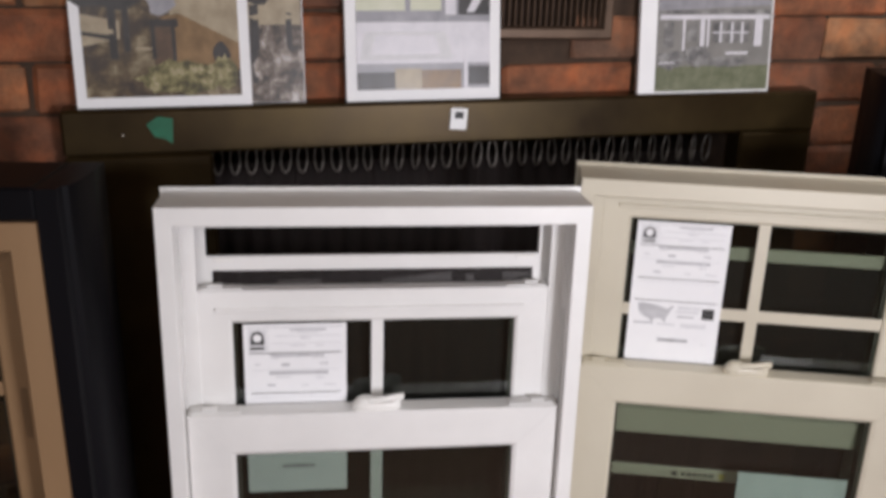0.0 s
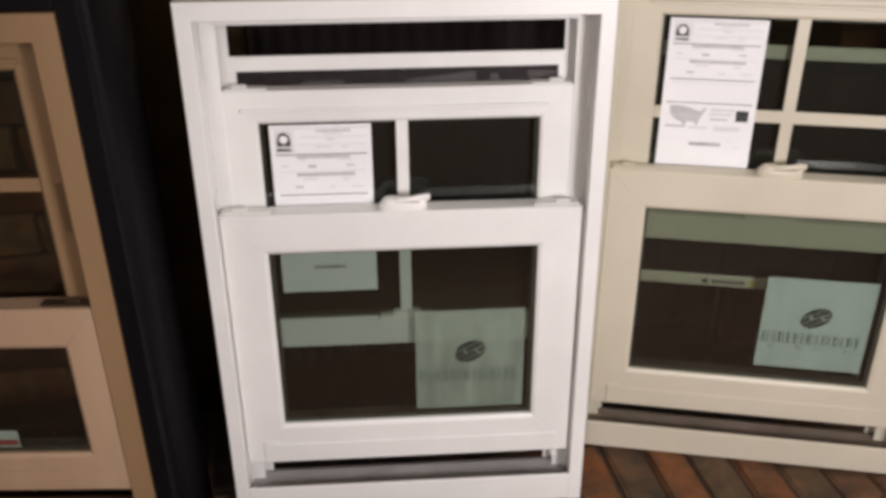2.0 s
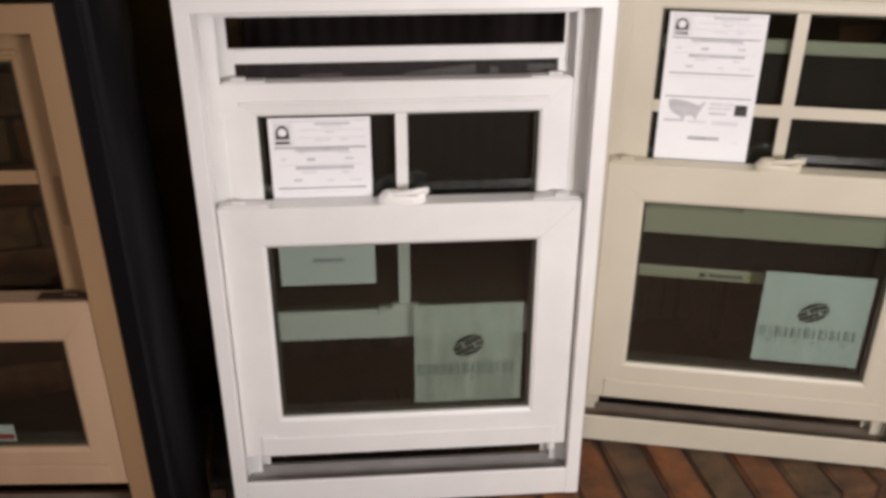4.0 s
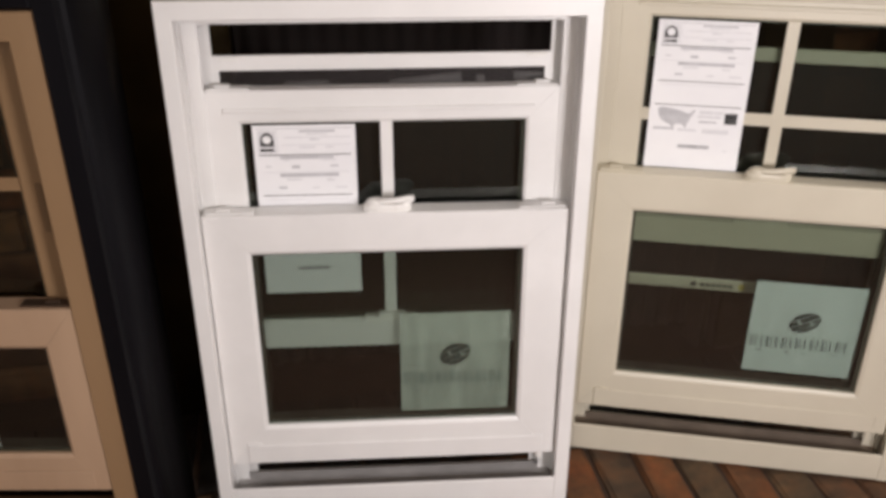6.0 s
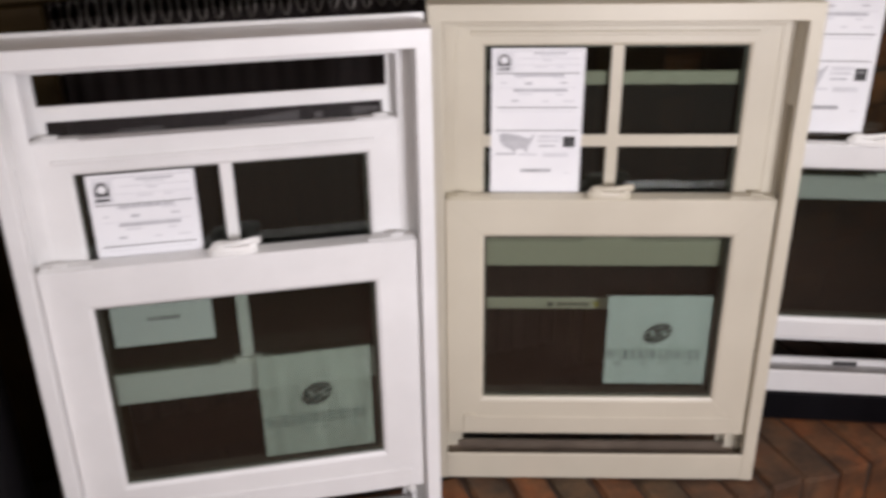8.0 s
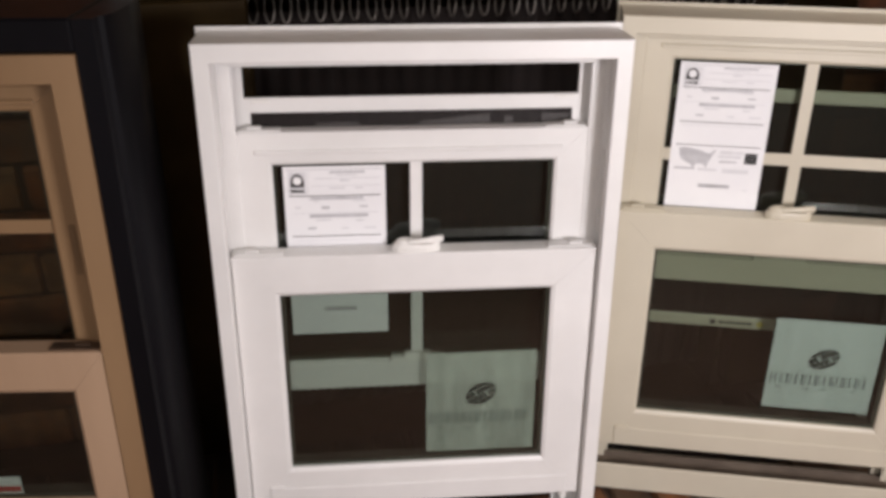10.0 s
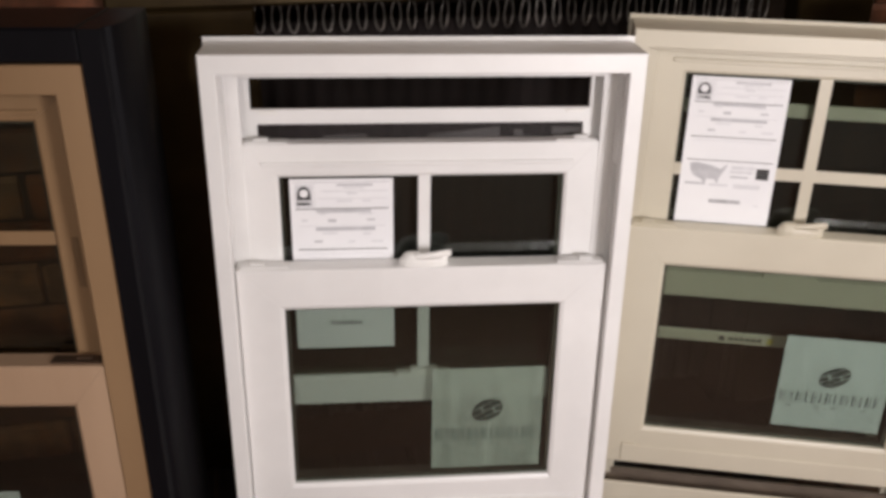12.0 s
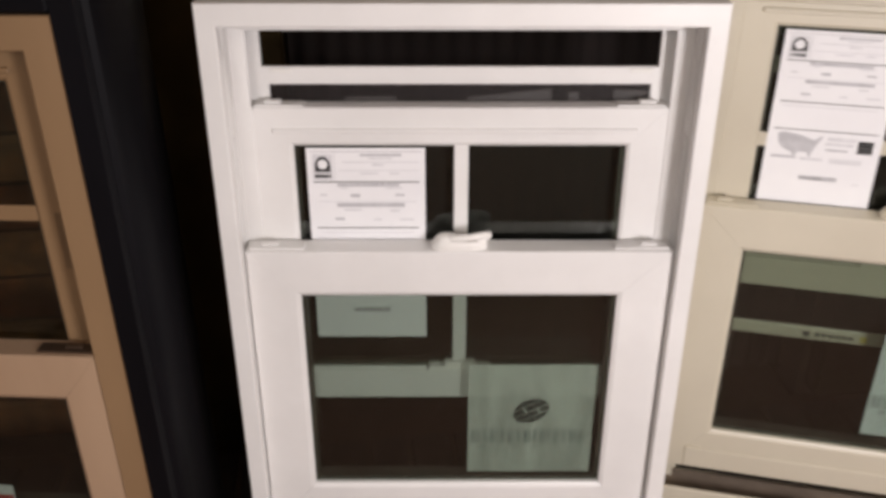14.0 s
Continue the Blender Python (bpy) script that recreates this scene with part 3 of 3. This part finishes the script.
# room round the camera
ROOM = pose(0.7425, 1.2, 0, 0, 0, -4)
bm = bmesh.new()
box(bm, LEFT - 0.1, RIGHT + 0.1, -4.2, 0.2, -0.1, 0.0)
setting("floor", bm, FLOOR, "plain brown carpet floor", ROOM)
bm = bmesh.new()
box(bm, LEFT - 0.1, RIGHT + 0.1, -4.2, 0.2, 2.4, 2.5)
setting("ceiling", bm, PLASTER, "plain cream plaster ceiling", ROOM)
for name, p in (("wall_west", (LEFT - 0.1, LEFT, -4.2, 0.2)), ("wall_east", (RIGHT, RIGHT + 0.1, -4.2, 0.2)), ("wall_south", (LEFT, RIGHT, -4.2, -4.1))):
    bm = bmesh.new()
    box(bm, *p, 0.0, 2.4)
    setting(name, bm, PLASTER, "plain cream plastered wall", ROOM)

# ---- fireplace surround ----
surround = thing("fireplace_surround", LEDGE, "aged dark brass fireplace surround with a top ledge", "fireplace surround")
bm = bmesh.new()
box(bm, -0.545, 0.534, 0.0, WALL + 0.004, 1.011, 1.071, 0.004)
part("top_band", bm, BRASS, surround)
for x0, x1 in ((-0.545, -0.362), (0.412, 0.534)):
    bm = bmesh.new()
    box(bm, x0, x1, 0.002, WALL + 0.004, HEARTH_Z + 0.009, 1.0105, 0.004)
    part("side_band", bm, BRASS, surround)
bm = bmesh.new()
tube(bm, [(-0.375, WALL + 0.060, 0.993), (0.425, WALL + 0.060, 0.993)], 0.005, 8)
part("curtain_rod", bm, IRON, surround, "black curtain rod")

curtain = thing("mesh_curtain", FIRE @ pose(0, 0, 0.006), "black iron mesh spark curtain hanging in pleats", "fire curtain")
bm = bmesh.new()
cols, grid = 420, []
heights = [0.286, 0.42, 0.56, 0.70, 0.82, 0.90, 0.935, 0.958]
rnd = random.Random(4)
phase = [rnd.uniform(-0.5, 0.5) for _ in range(40)]
for i in range(cols + 1):
    x = -0.370 + 0.770 * i / cols
    k = x / 0.0285
    ph = phase[int(k) % 40]
    row = []
    for z in heights:
        a = 0.0014 + 0.0035 * (0.958 - z)
        row.append(bm.verts.new((x + 0.003 * math.sin(3 * z + ph), WALL + 0.060 + a * math.sin(math.tau * k + 0.5 * math.sin(4 * z + ph)), z)))
    grid.append(row)
for a, b in zip(grid, grid[1:]):
    for j in range(len(heights) - 1):
        f = bm.faces.new((a[j], b[j], b[j + 1], a[j + 1]))
        f.smooth = True
part("mesh", bm, IRON, curtain)
bm = bmesh.new()
tube(bm, [(0.0075 * math.cos(a), 0.0, 0.021 * math.sin(a)) for a in (math.tau * k / 16 for k in range(16))], 0.0019, 6, closed=True)
loop = part("ring", bm, DARK_STEEL, curtain, "steel hanging loop")
loop.matrix_basis = pose(-0.365, WALL + 0.048, 0.966, 0, 0, 20)
for k in range(1, 33):
    o = loop.copy()
    scene.collection.objects.link(o)
    o.matrix_basis = pose(-0.365 + 0.0238 * k + rnd.uniform(-0.001, 0.001), WALL + 0.048, 0.966 + rnd.uniform(-0.001, 0.001), 0, rnd.uniform(-4, 4), rnd.uniform(5, 40))

# ---- sample windows ----
white = double_hung(pose(0.5268, 0.9453, 0.2800, -1.76, 0, -11.01), WHITE, "white vinyl double-hung sample window, upper sash lowered", W=0.490, H=0.718, flange=0.019, stile=0.056, stops=(0.0345, 0.0445),
                    low=(0.0725, 0.4510, 0.1363, 0.3978), raised=0.0061, dropped=0.0955, fore=0.006, thick=0.0285,
                    rating=(-0.159, -0.036, 0.331, 0.5605), film=(0.012, 0.158, 0.1545, 0.309), muntins="v", screen=(0.25, 0.640))
tan = double_hung(pose(1.0246, 0.9146, 0.2815, -1.07, 0, -23.84), TAN, "tan vinyl double-hung sample window with grille bars, closed", flange=0.019, stile=0.0545, stops=(0.0345, 0.0420),
                  low=(0.0725, 0.4570, 0.1375, 0.4022), fore=0.006, thick=0.0285,
                  bars=(-0.006, 0.010), lock=-0.001, rating=(-0.162, -0.040, 0.4560, 0.6555), film=(0.009, 0.157, 0.159, 0.3065), muntins="vh", screen=(0.261, 0.620), tag=True)
right = double_hung(pose(1.706, 0.760, 0.335, 0, 0, -28) @ pose(-0.2435, 0, 0), WHITE, "white vinyl double-hung sample window set in a black stand", H=0.745, sill=0.040,
                    low=(0.092, 0.425, 0.129, 0.387), up=(0.328, 0.723, 0.365, 0.69), stile=0.036, up_in=0.010, lock=-0.045, rating=(-0.177, -0.050, 0.436, 0.68), muntins="", screen=(0.06, 0.40), shoes=False, group="")
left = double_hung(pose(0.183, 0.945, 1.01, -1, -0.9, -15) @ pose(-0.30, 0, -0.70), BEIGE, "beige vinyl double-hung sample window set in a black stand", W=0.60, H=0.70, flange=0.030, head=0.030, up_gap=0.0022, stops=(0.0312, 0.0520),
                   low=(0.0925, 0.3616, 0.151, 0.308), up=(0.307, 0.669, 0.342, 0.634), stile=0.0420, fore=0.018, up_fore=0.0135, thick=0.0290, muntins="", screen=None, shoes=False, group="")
bm = bmesh.new()
box(bm, -0.228, 0.228, 0.0359, 0.0381, 0.4946, 0.5111, 0.0008)
part("muntin", bm, BEIGE, [c for c in left.children if c.name.startswith("upper_sash")][0], "flat grille bar on the glass")
bm = bmesh.new()
box(bm, 0.2470, 0.2540, 0.0311, 0.0323, 0.446, 0.506, 0.0008)
part("vent_latch", bm, BROWN_VINYL, [c for c in left.children if c.name.startswith("upper_sash")][0], "narrow brown vent latch")
bm = bmesh.new()
box(bm, 0.104, 0.138, 0.0112, 0.0116, 0.156, 0.182, 0, 0)
box(bm, 0.106, 0.136, 0.0108, 0.0112, 0.160, 0.168, 0, 1)
part("price_tag", bm, [PAPER, RED_INK], [c for c in left.children if c.name.startswith("lower_sash")][0], "small white and red tag")
bm = bmesh.new()
box(bm, -0.219, 0.219, 0.052, 0.060, 0.012, 0.0335, 0.0015, 0)
box(bm, -0.022, 0.017, 0.0485, 0.0521, 0.020, 0.031, 0.001, 1)
box(bm, -0.085, -0.035, 0.0500, 0.0521, 0.024, 0.028, 0.0006, 0)
box(bm, 0.065, 0.100, 0.0500, 0.0521, 0.024, 0.028, 0.0006, 0)
part("sill_upstand", bm, [WHITE, INK], right, "white sill upstand with a black catch")
black_stand(pose(1.706, 0.760, 0.335, 0, 0, -28), -0.489, 0.002, 0.0, 0.747, 0.040, 0.054, -0.004, 0.11, "black painted wooden display stand holding a white window")
black_stand(pose(0.183, 0.945, 1.01, -1, -0.9, -15), -0.602, 0.002, -0.702, 0.002, 0.034, 0.024, -0.004, 0.108, "black painted wooden display stand holding a beige window")

# grey packing pieces stuck behind the white window's screen
for x0, x1, h0, h1 in ((-0.118, -0.066, 0.606, 0.607), (0.008, 0.094, 0.606, 0.615), (0.112, 0.122, 0.611, 0.611), (0.158, 0.192, 0.614, 0.613)):
    bm = bmesh.new()
    solid(bm, [(x0, 0.560), (x1, 0.560), (x1, h1), (x0, h0)], 0.0730, 0.0765)
    part("packing_piece", bm, SHADE_CARD_GREY, white, "grey cardboard packing piece")

# an added matt black panel, darkening the wall seen through the right window
board = thing("dark_panel", FIRE @ pose(1.475, WALL - 0.030, HEARTH_Z - 0.0005, -1.5, 0, 0), "tall matt black panel added in front of the brick wall", "board")
bm = bmesh.new()
box(bm, -0.375, 0.375, -0.012, 0.0, 0.0, 1.05, 0.002)
part("panel", bm, MATT_BLACK, board)
bm = bmesh.new()
ring(bm, (-0.377, 0.377, -0.0, 1.052), (-0.350, 0.350, 0.027, 1.025), [(0, -0.0165), (0.2, -0.018), (0.8, -0.018), (1, -0.0165), (1, -0.0122), (0, -0.0122)])
part("panel_edging", bm, MATT_BLACK, board)

# ---- on the ledge ----
def picture(name, x0, x1, high, border, label, shapes, ground, tilt=6, thick=0.008, z=1.0712, edge=None, y=0.010):
    """A mounted photograph leaning on the bricks. shapes: colour and corner shares across and up."""
    pic = thing(name, LEDGE @ pose((x0 + x1) / 2, y, z, -tilt, 0, 0), label, "picture")
    w = x1 - x0
    bm = bmesh.new()
    box(bm, -w / 2, w / 2, 0, thick, 0, high, 0.0008)
    part("mount", bm, PAPER, pic, "white card mount")
    bm = bmesh.new()
    bl = border if edge is None else edge
    bx0, bx1, bz0, bz1 = -w / 2 + bl, w / 2 - border, border, high - border
    box(bm, bx0, bx1, -0.0006, 0.0004, bz0, bz1, 0, 0)
    photo = part("photograph", bm, ground, pic, "printed colour photograph")
    for i, (mat, pts) in enumerate(shapes):
        bm = bmesh.new()
        solid(bm, [(bx0 + (bx1 - bx0) * u, bz0 + (bz1 - bz0) * v) for u, v in pts], -0.0007 - 0.00008 * i, -0.0006)
        part("printed_shape", bm, mat, photo)
    return pic


def print_ink(name, dark, light, scale=40):
    return surface(name, dark, light, scale, rough=0.35, bump=0.02)


def mottled_print(name, stops, scale):
    """A busy photographic print: patches of several tones run into each other."""
    m, nt, bsdf = material(name)
    co = nt.nodes.new("ShaderNodeTexCoord")
    n = node(nt, "ShaderNodeTexNoise", Scale=scale, Detail=7.0, Roughness=0.66, Distortion=0.3)
    nt.links.new(co.outputs["Object"], n.inputs["Vector"])
    r = ramp(nt, n.outputs[0], stops)
    nt.links.new(r.outputs[0], bsdf.inputs["Base Color"])
    bsdf.inputs["Roughness"].default_value = 0.35
    return m


PATIO_P = mottled_print("patio_print", [(0.34, (0.012, 0.008, 0.006)), (0.46, (0.045, 0.026, 0.013)), (0.54, (0.10, 0.068, 0.030)), (0.64, (0.26, 0.21, 0.13))], 28)
PLANT_P = mottled_print("plant_print", [(0.36, (0.035, 0.028, 0.010)), (0.48, (0.11, 0.095, 0.032)), (0.56, (0.24, 0.21, 0.09)), (0.66, (0.42, 0.36, 0.24))], 60)
CHAIR_P = mottled_print("chair_print", [(0.38, (0.02, 0.014, 0.010)), (0.48, (0.075, 0.05, 0.034)), (0.56, (0.22, 0.18, 0.15)), (0.66, (0.50, 0.46, 0.44))], 46)
PORCH_P = mottled_print("porch_print", [(0.36, (0.09, 0.088, 0.09)), (0.5, (0.17, 0.165, 0.165)), (0.62, (0.30, 0.295, 0.29))], 50)


CREAM_P, BROWN_P = print_ink("cream_print", (0.24, 0.19, 0.12), (0.42, 0.35, 0.24)), print_ink("brown_print", (0.035, 0.02, 0.011), (0.11, 0.06, 0.03))
DARK_P, ORANGE_P, GREY_P = print_ink("dark_print", (0.008, 0.007, 0.007), (0.035, 0.028, 0.026)), print_ink("ochre_print", (0.12, 0.065, 0.02), (0.25, 0.145, 0.055)), print_ink("grey_print", (0.20, 0.20, 0.22), (0.34, 0.33, 0.36))
LAWN_P, SIDING_P, SILVER_P, PANE_P = print_ink("lawn_print", (0.10, 0.11, 0.065), (0.20, 0.21, 0.14), 60), print_ink("siding_print", (0.17, 0.165, 0.155), (0.25, 0.24, 0.23), 20), print_ink("white_print", (0.55, 0.54, 0.58), (0.68, 0.66, 0.70)), print_ink("pane_print", (0.48, 0.50, 0.36), (0.62, 0.62, 0.50), 15)


def rect(u0, u1, v0, v1):
    return [(u0, v0), (u1, v0), (u1, v1), (u0, v1)]


def blob(u, v, a, b, n=14, seed=1):
    r = random.Random(seed)
    return [(u + a * math.cos(t) * r.uniform(0.75, 1.1), v + b * math.sin(t) * r.uniform(0.75, 1.1)) for t in (math.tau * k / n for k in range(n))]


picture("framed_photograph", -0.523, -0.307, 0.26, 0.013, "patio photograph in a white border leaning on the brick wall",
        [(CREAM_P, rect(0.56, 1, 0.26, 1)), (CREAM_P, [(0, 0.27), (0.24, 0.31), (0.24, 0.40), (0, 0.44)]), (ORANGE_P, [(0.50, 0.12), (1, 0.14), (1, 0.28), (0.62, 0.44), (0.50, 0.42)]), (PATIO_P, rect(0.02, 0.5, 0.02, 0.22)),
         (DARK_P, blob(0.20, 0.60, 0.34, 0.16, seed=3)), (DARK_P, rect(0.17, 0.22, 0.20, 0.55)), (DARK_P, rect(0.26, 0.30, 0.24, 0.52)), (GREY_P, blob(0.51, 0.52, 0.10, 0.10, seed=21)), (BROWN_P, [(0.45, 0.16), (0.57, 0.16), (0.57, 0.40), (0.45, 0.40)]), (DARK_P, rect(0.43, 0.61, 0.37, 0.41)), (DARK_P, rect(0.435, 0.46, 0.20, 0.40)), (DARK_P, rect(0.565, 0.59, 0.14, 0.40)), (CREAM_P, [(0, 0.36), (0.2, 0.335), (0.2, 0.355), (0, 0.39)]), (DARK_P, [(0, 0.33), (0.2, 0.30), (0.2, 0.325), (0, 0.35)]),
         (PLANT_P, blob(0.62, 0.10, 0.30, 0.10, 30, seed=5)), (DARK_P, blob(0.88, 0.22, 0.06, 0.07, seed=6)), (PLANT_P, blob(0.90, 0.12, 0.09, 0.10, 24, seed=7)), (CREAM_P, blob(0.38, 0.255, 0.07, 0.010, seed=8))], PATIO_P)
picture("unframed_photograph", -0.335, -0.237, 0.25, 0.001, "unframed photograph of garden chairs leaning on the brick wall",
        [(CREAM_P, rect(0.1, 0.98, 0.40, 1)), (DARK_P, blob(0.45, 0.62, 0.3, 0.12, seed=9)), (DARK_P, rect(0.3, 0.42, 0.1, 0.5)), (DARK_P, rect(0.78, 0.86, 0.25, 0.46)), (CHAIR_P, blob(0.60, 0.20, 0.30, 0.14, 28, seed=11)), (CREAM_P, blob(0.60, 0.44, 0.34, 0.018, 22, seed=12))], CHAIR_P, thick=0.0012, y=0.0195, tilt=5)
picture("framed_photograph", -0.183, 0.031, 0.26, 0.015, "kitchen window photograph in a white border leaning on the brick wall",
        [(PANE_P, rect(0.0, 0.36, 0.45, 1)), (PANE_P, rect(0.40, 0.63, 0.45, 1)), (DARK_P, rect(0.76, 1, 0.41, 1)), (SILVER_P, rect(0.66, 0.74, 0.42, 1)), (SILVER_P, [(0.82, 0.44), (0.88, 0.44), (0.97, 0.56), (0.90, 0.56)]), (GREY_P, rect(0.0, 1, 0.385, 0.425)), (SILVER_P, rect(0, 1, 0.15, 0.385)),
         (PALE_INK, [(0.02, 0.17), (0.72, 0.17), (0.66, 0.33), (0.06, 0.33)]), (SILVER_P, [(0.10, 0.20), (0.62, 0.20), (0.58, 0.31), (0.14, 0.31)]), (DARK_P, rect(0, 0.28, 0.0, 0.10)), (CREAM_P, rect(0.28, 0.48, 0.0, 0.12)),
         (ORANGE_P, rect(0.48, 0.78, 0.0, 0.11)), (DARK_P, rect(0.83, 1, 0.02, 0.13)), (SILVER_P, rect(0.80, 0.83, 0.0, 0.3))], GREY_P)
picture("brochure", 0.240, 0.452, 0.27, 0.003, "house brochure with a white spine leaning on the brick wall",
        [(LAWN_P, rect(0, 1, 0, 0.135)), (GREY_P, [(0, 0.43), (1, 0.46), (0.85, 0.72), (0.1, 0.74)]), (PORCH_P, [(0, 0.41), (1, 0.41), (1, 0.435), (0, 0.435)]), (SILVER_P, rect(0.02, 0.98, 0.385, 0.410)), (PORCH_P, rect(0.06, 0.14, 0.24, 0.37)), (SILVER_P, rect(0.22, 0.24, 0.22, 0.385)), (PORCH_P, rect(0.26, 0.34, 0.27, 0.36)), (SILVER_P, rect(0.37, 0.41, 0.24, 0.385)), (SILVER_P, rect(0.43, 0.45, 0.24, 0.385)),
         (PORCH_P, rect(0.48, 0.80, 0.26, 0.37)), (SILVER_P, rect(0.54, 0.56, 0.26, 0.37)), (SILVER_P, rect(0.64, 0.66, 0.26, 0.37)), (SILVER_P, rect(0.73, 0.75, 0.26, 0.37)), (SILVER_P, rect(0.48, 0.80, 0.31, 0.318)), (SILVER_P, rect(0.85, 0.92, 0.24, 0.385)), (PORCH_P, blob(0.36, 0.19, 0.12, 0.06, 26, seed=13)), (PORCH_P, blob(0.62, 0.155, 0.20, 0.03, 26, seed=14)), (PORCH_P, blob(0.12, 0.17, 0.12, 0.05, 22, seed=15)), (SILVER_P, rect(0.60, 0.80, 0.195, 0.21)), (SILVER_P, rect(0.02, 0.16, 0.15, 0.158))], SIDING_P, edge=0.026)

# small things on the brass
bm = bmesh.new()
solid(bm, [(-0.017, 0.006), (-0.008, -0.010), (0.004, -0.013), (0.014, -0.020), (0.016, 0.013), (-0.002, 0.016)], -0.0012, 0.0)
tape = part("green_tape", bm, GREEN)
tape.matrix_world = LEDGE @ pose(-0.4245, -0.0003, 1.045)
tagged(tape, "torn scrap of green tape stuck on the brass", "tape")
bm = bmesh.new()
box(bm, -0.012, 0.012, -0.003, 0.0, -0.016, 0.014, 0.001, 0)
box(bm, -0.006, 0.006, -0.0045, -0.003, 0.000, 0.009, 0.0005, 1)
clip = part("paper_tag", bm, [PAPER, INK])
clip.matrix_world = LEDGE @ pose(-0.0305, -0.0003, 1.047, 0, 4, 0)
tagged(clip, "small white paper tag on the brass ledge", "tag")
bm = bmesh.new()
bmesh.ops.create_uvsphere(bm, u_segments=10, v_segments=6, radius=0.0025)
stud = part("screw_head", bm, STEEL)
stud.matrix_world = LEDGE @ pose(-0.471, -0.0005, 1.038)
tagged(stud, "small bright screw head in the brass", "screw")

# vent in the bricks
vent = thing("air_vent", FIRE @ pose(0.0665, WALL, 1.147), "bronze metal air vent with upright slats in the brick", "vent")
bm = bmesh.new()
ring(bm, (-0.125, 0.125, 0.0, 0.17), (-0.108, 0.108, 0.018, 0.152), [(0, -0.006), (0.2, -0.010), (0.8, -0.010), (1, -0.004), (1, 0.006), (0, 0.006)])
part("vent_frame", bm, GRILLE, vent)
bm = bmesh.new()
box(bm, -0.109, 0.109, 0.0035, 0.0055, 0.017, 0.153)
part("backing", bm, SOOT, vent)
bm = bmesh.new()
box(bm, -0.0012, 0.0012, -0.006, 0.003, 0.018, 0.152)
slat = part("slat", bm, GRILLE, vent)
slat.matrix_basis = pose(-0.104, 0, 0)
for k in range(1, 24):
    o = slat.copy()
    scene.collection.objects.link(o)
    o.matrix_basis = pose(-0.104 + 0.00905 * k, 0, 0, 0, 0, 12)


# ---- bricks ----
def brick_mesh(name, l, d, h, seed, mat):
    """One worn brick, its middle at the origin: chipped corners and broken edges."""
    r = random.Random(seed)
    bm = bmesh.new()
    box(bm, -l / 2, l / 2, -d / 2, d / 2, -h / 2, h / 2, 0.0052)
    for v in bm.verts:
        v.co += Vector([r.uniform(-0.0031, 0.0031) for _ in range(3)])
    bmesh.ops.recalc_face_normals(bm, faces=bm.faces[:])
    me = bpy.data.meshes.new(name)
    bm.to_mesh(me)
    bm.free()
    me.materials.append(mat)
    return me


def lay(me, parent, m):
    o = new("brick", me)
    o.parent = parent
    o.matrix_basis = m


rnd = random.Random(11)
header = [brick_mesh("header_brick", 0.0585, 0.192, 0.098, s, HEARTH_BRICK) for s in range(6)]
stretcher = [brick_mesh("stretcher_brick", 0.197, 0.092, 0.057, 20 + s, HEARTH_BRICK) for s in range(5)]
shaded = [brick_mesh("shaded_brick", 0.0565, 0.192, 0.098, 60 + s, SHADED_BRICK) for s in range(4)]
facing = [brick_mesh("facing_brick", 0.200, 0.030, 0.0605, 40 + s, WALL_BRICK) for s in range(6)]
n = int((2.1 + 0.95) / 0.0625)
for k in range(n):
    x = -0.95 + 0.0625 * (k + 0.5)
    lay(rnd.choice(header), hearth, pose(x + rnd.uniform(-0.001, 0.001), EDGE + 0.096 + rnd.uniform(-0.004, 0.004), HEARTH_Z - 0.049 - rnd.uniform(0.0005, 0.004), rnd.uniform(-0.6, 0.6), rnd.uniform(-0.8, 0.8), rnd.uniform(-1, 1)))
    lay(rnd.choice(shaded), hearth, pose(x + 0.03 + rnd.uniform(-0.001, 0.001), EDGE + 0.296, HEARTH_Z - 0.049 - rnd.uniform(0.0005, 0.004), rnd.uniform(-0.5, 0.5), rnd.uniform(-0.8, 0.8), rnd.uniform(-1, 1)))
for row in range(2):
    for k in range(15):
        lay(rnd.choice(stretcher), hearth, pose(-0.95 + 0.207 * (k + 0.5 * (row % 2) + 0.5), EDGE + 0.048 + rnd.uniform(-0.002, 0.002), HEARTH_Z - 0.108 - 0.029 - 0.067 * row, 0, 0, rnd.uniform(-0.5, 0.5)))
for row in range(16):
    z = 0.3165 + 0.0670 * row + 0.0285
    for k in range(-5, 8):
        x = 0.207 * (k + 0.5 * (row % 2)) + 0.03
        if OPEN[0] - 0.09 < x < OPEN[1] + 0.09 and z < 1.02:
            continue
        if -0.06 < x < 0.21 and 1.13 < z < 1.33:
            continue
        lay(rnd.choice(facing), wall, pose(x + rnd.uniform(-0.002, 0.002), WALL + 0.015 - rnd.uniform(0, 0.003), z, 0, rnd.uniform(-0.4, 0.4), rnd.uniform(-0.6, 0.6)))
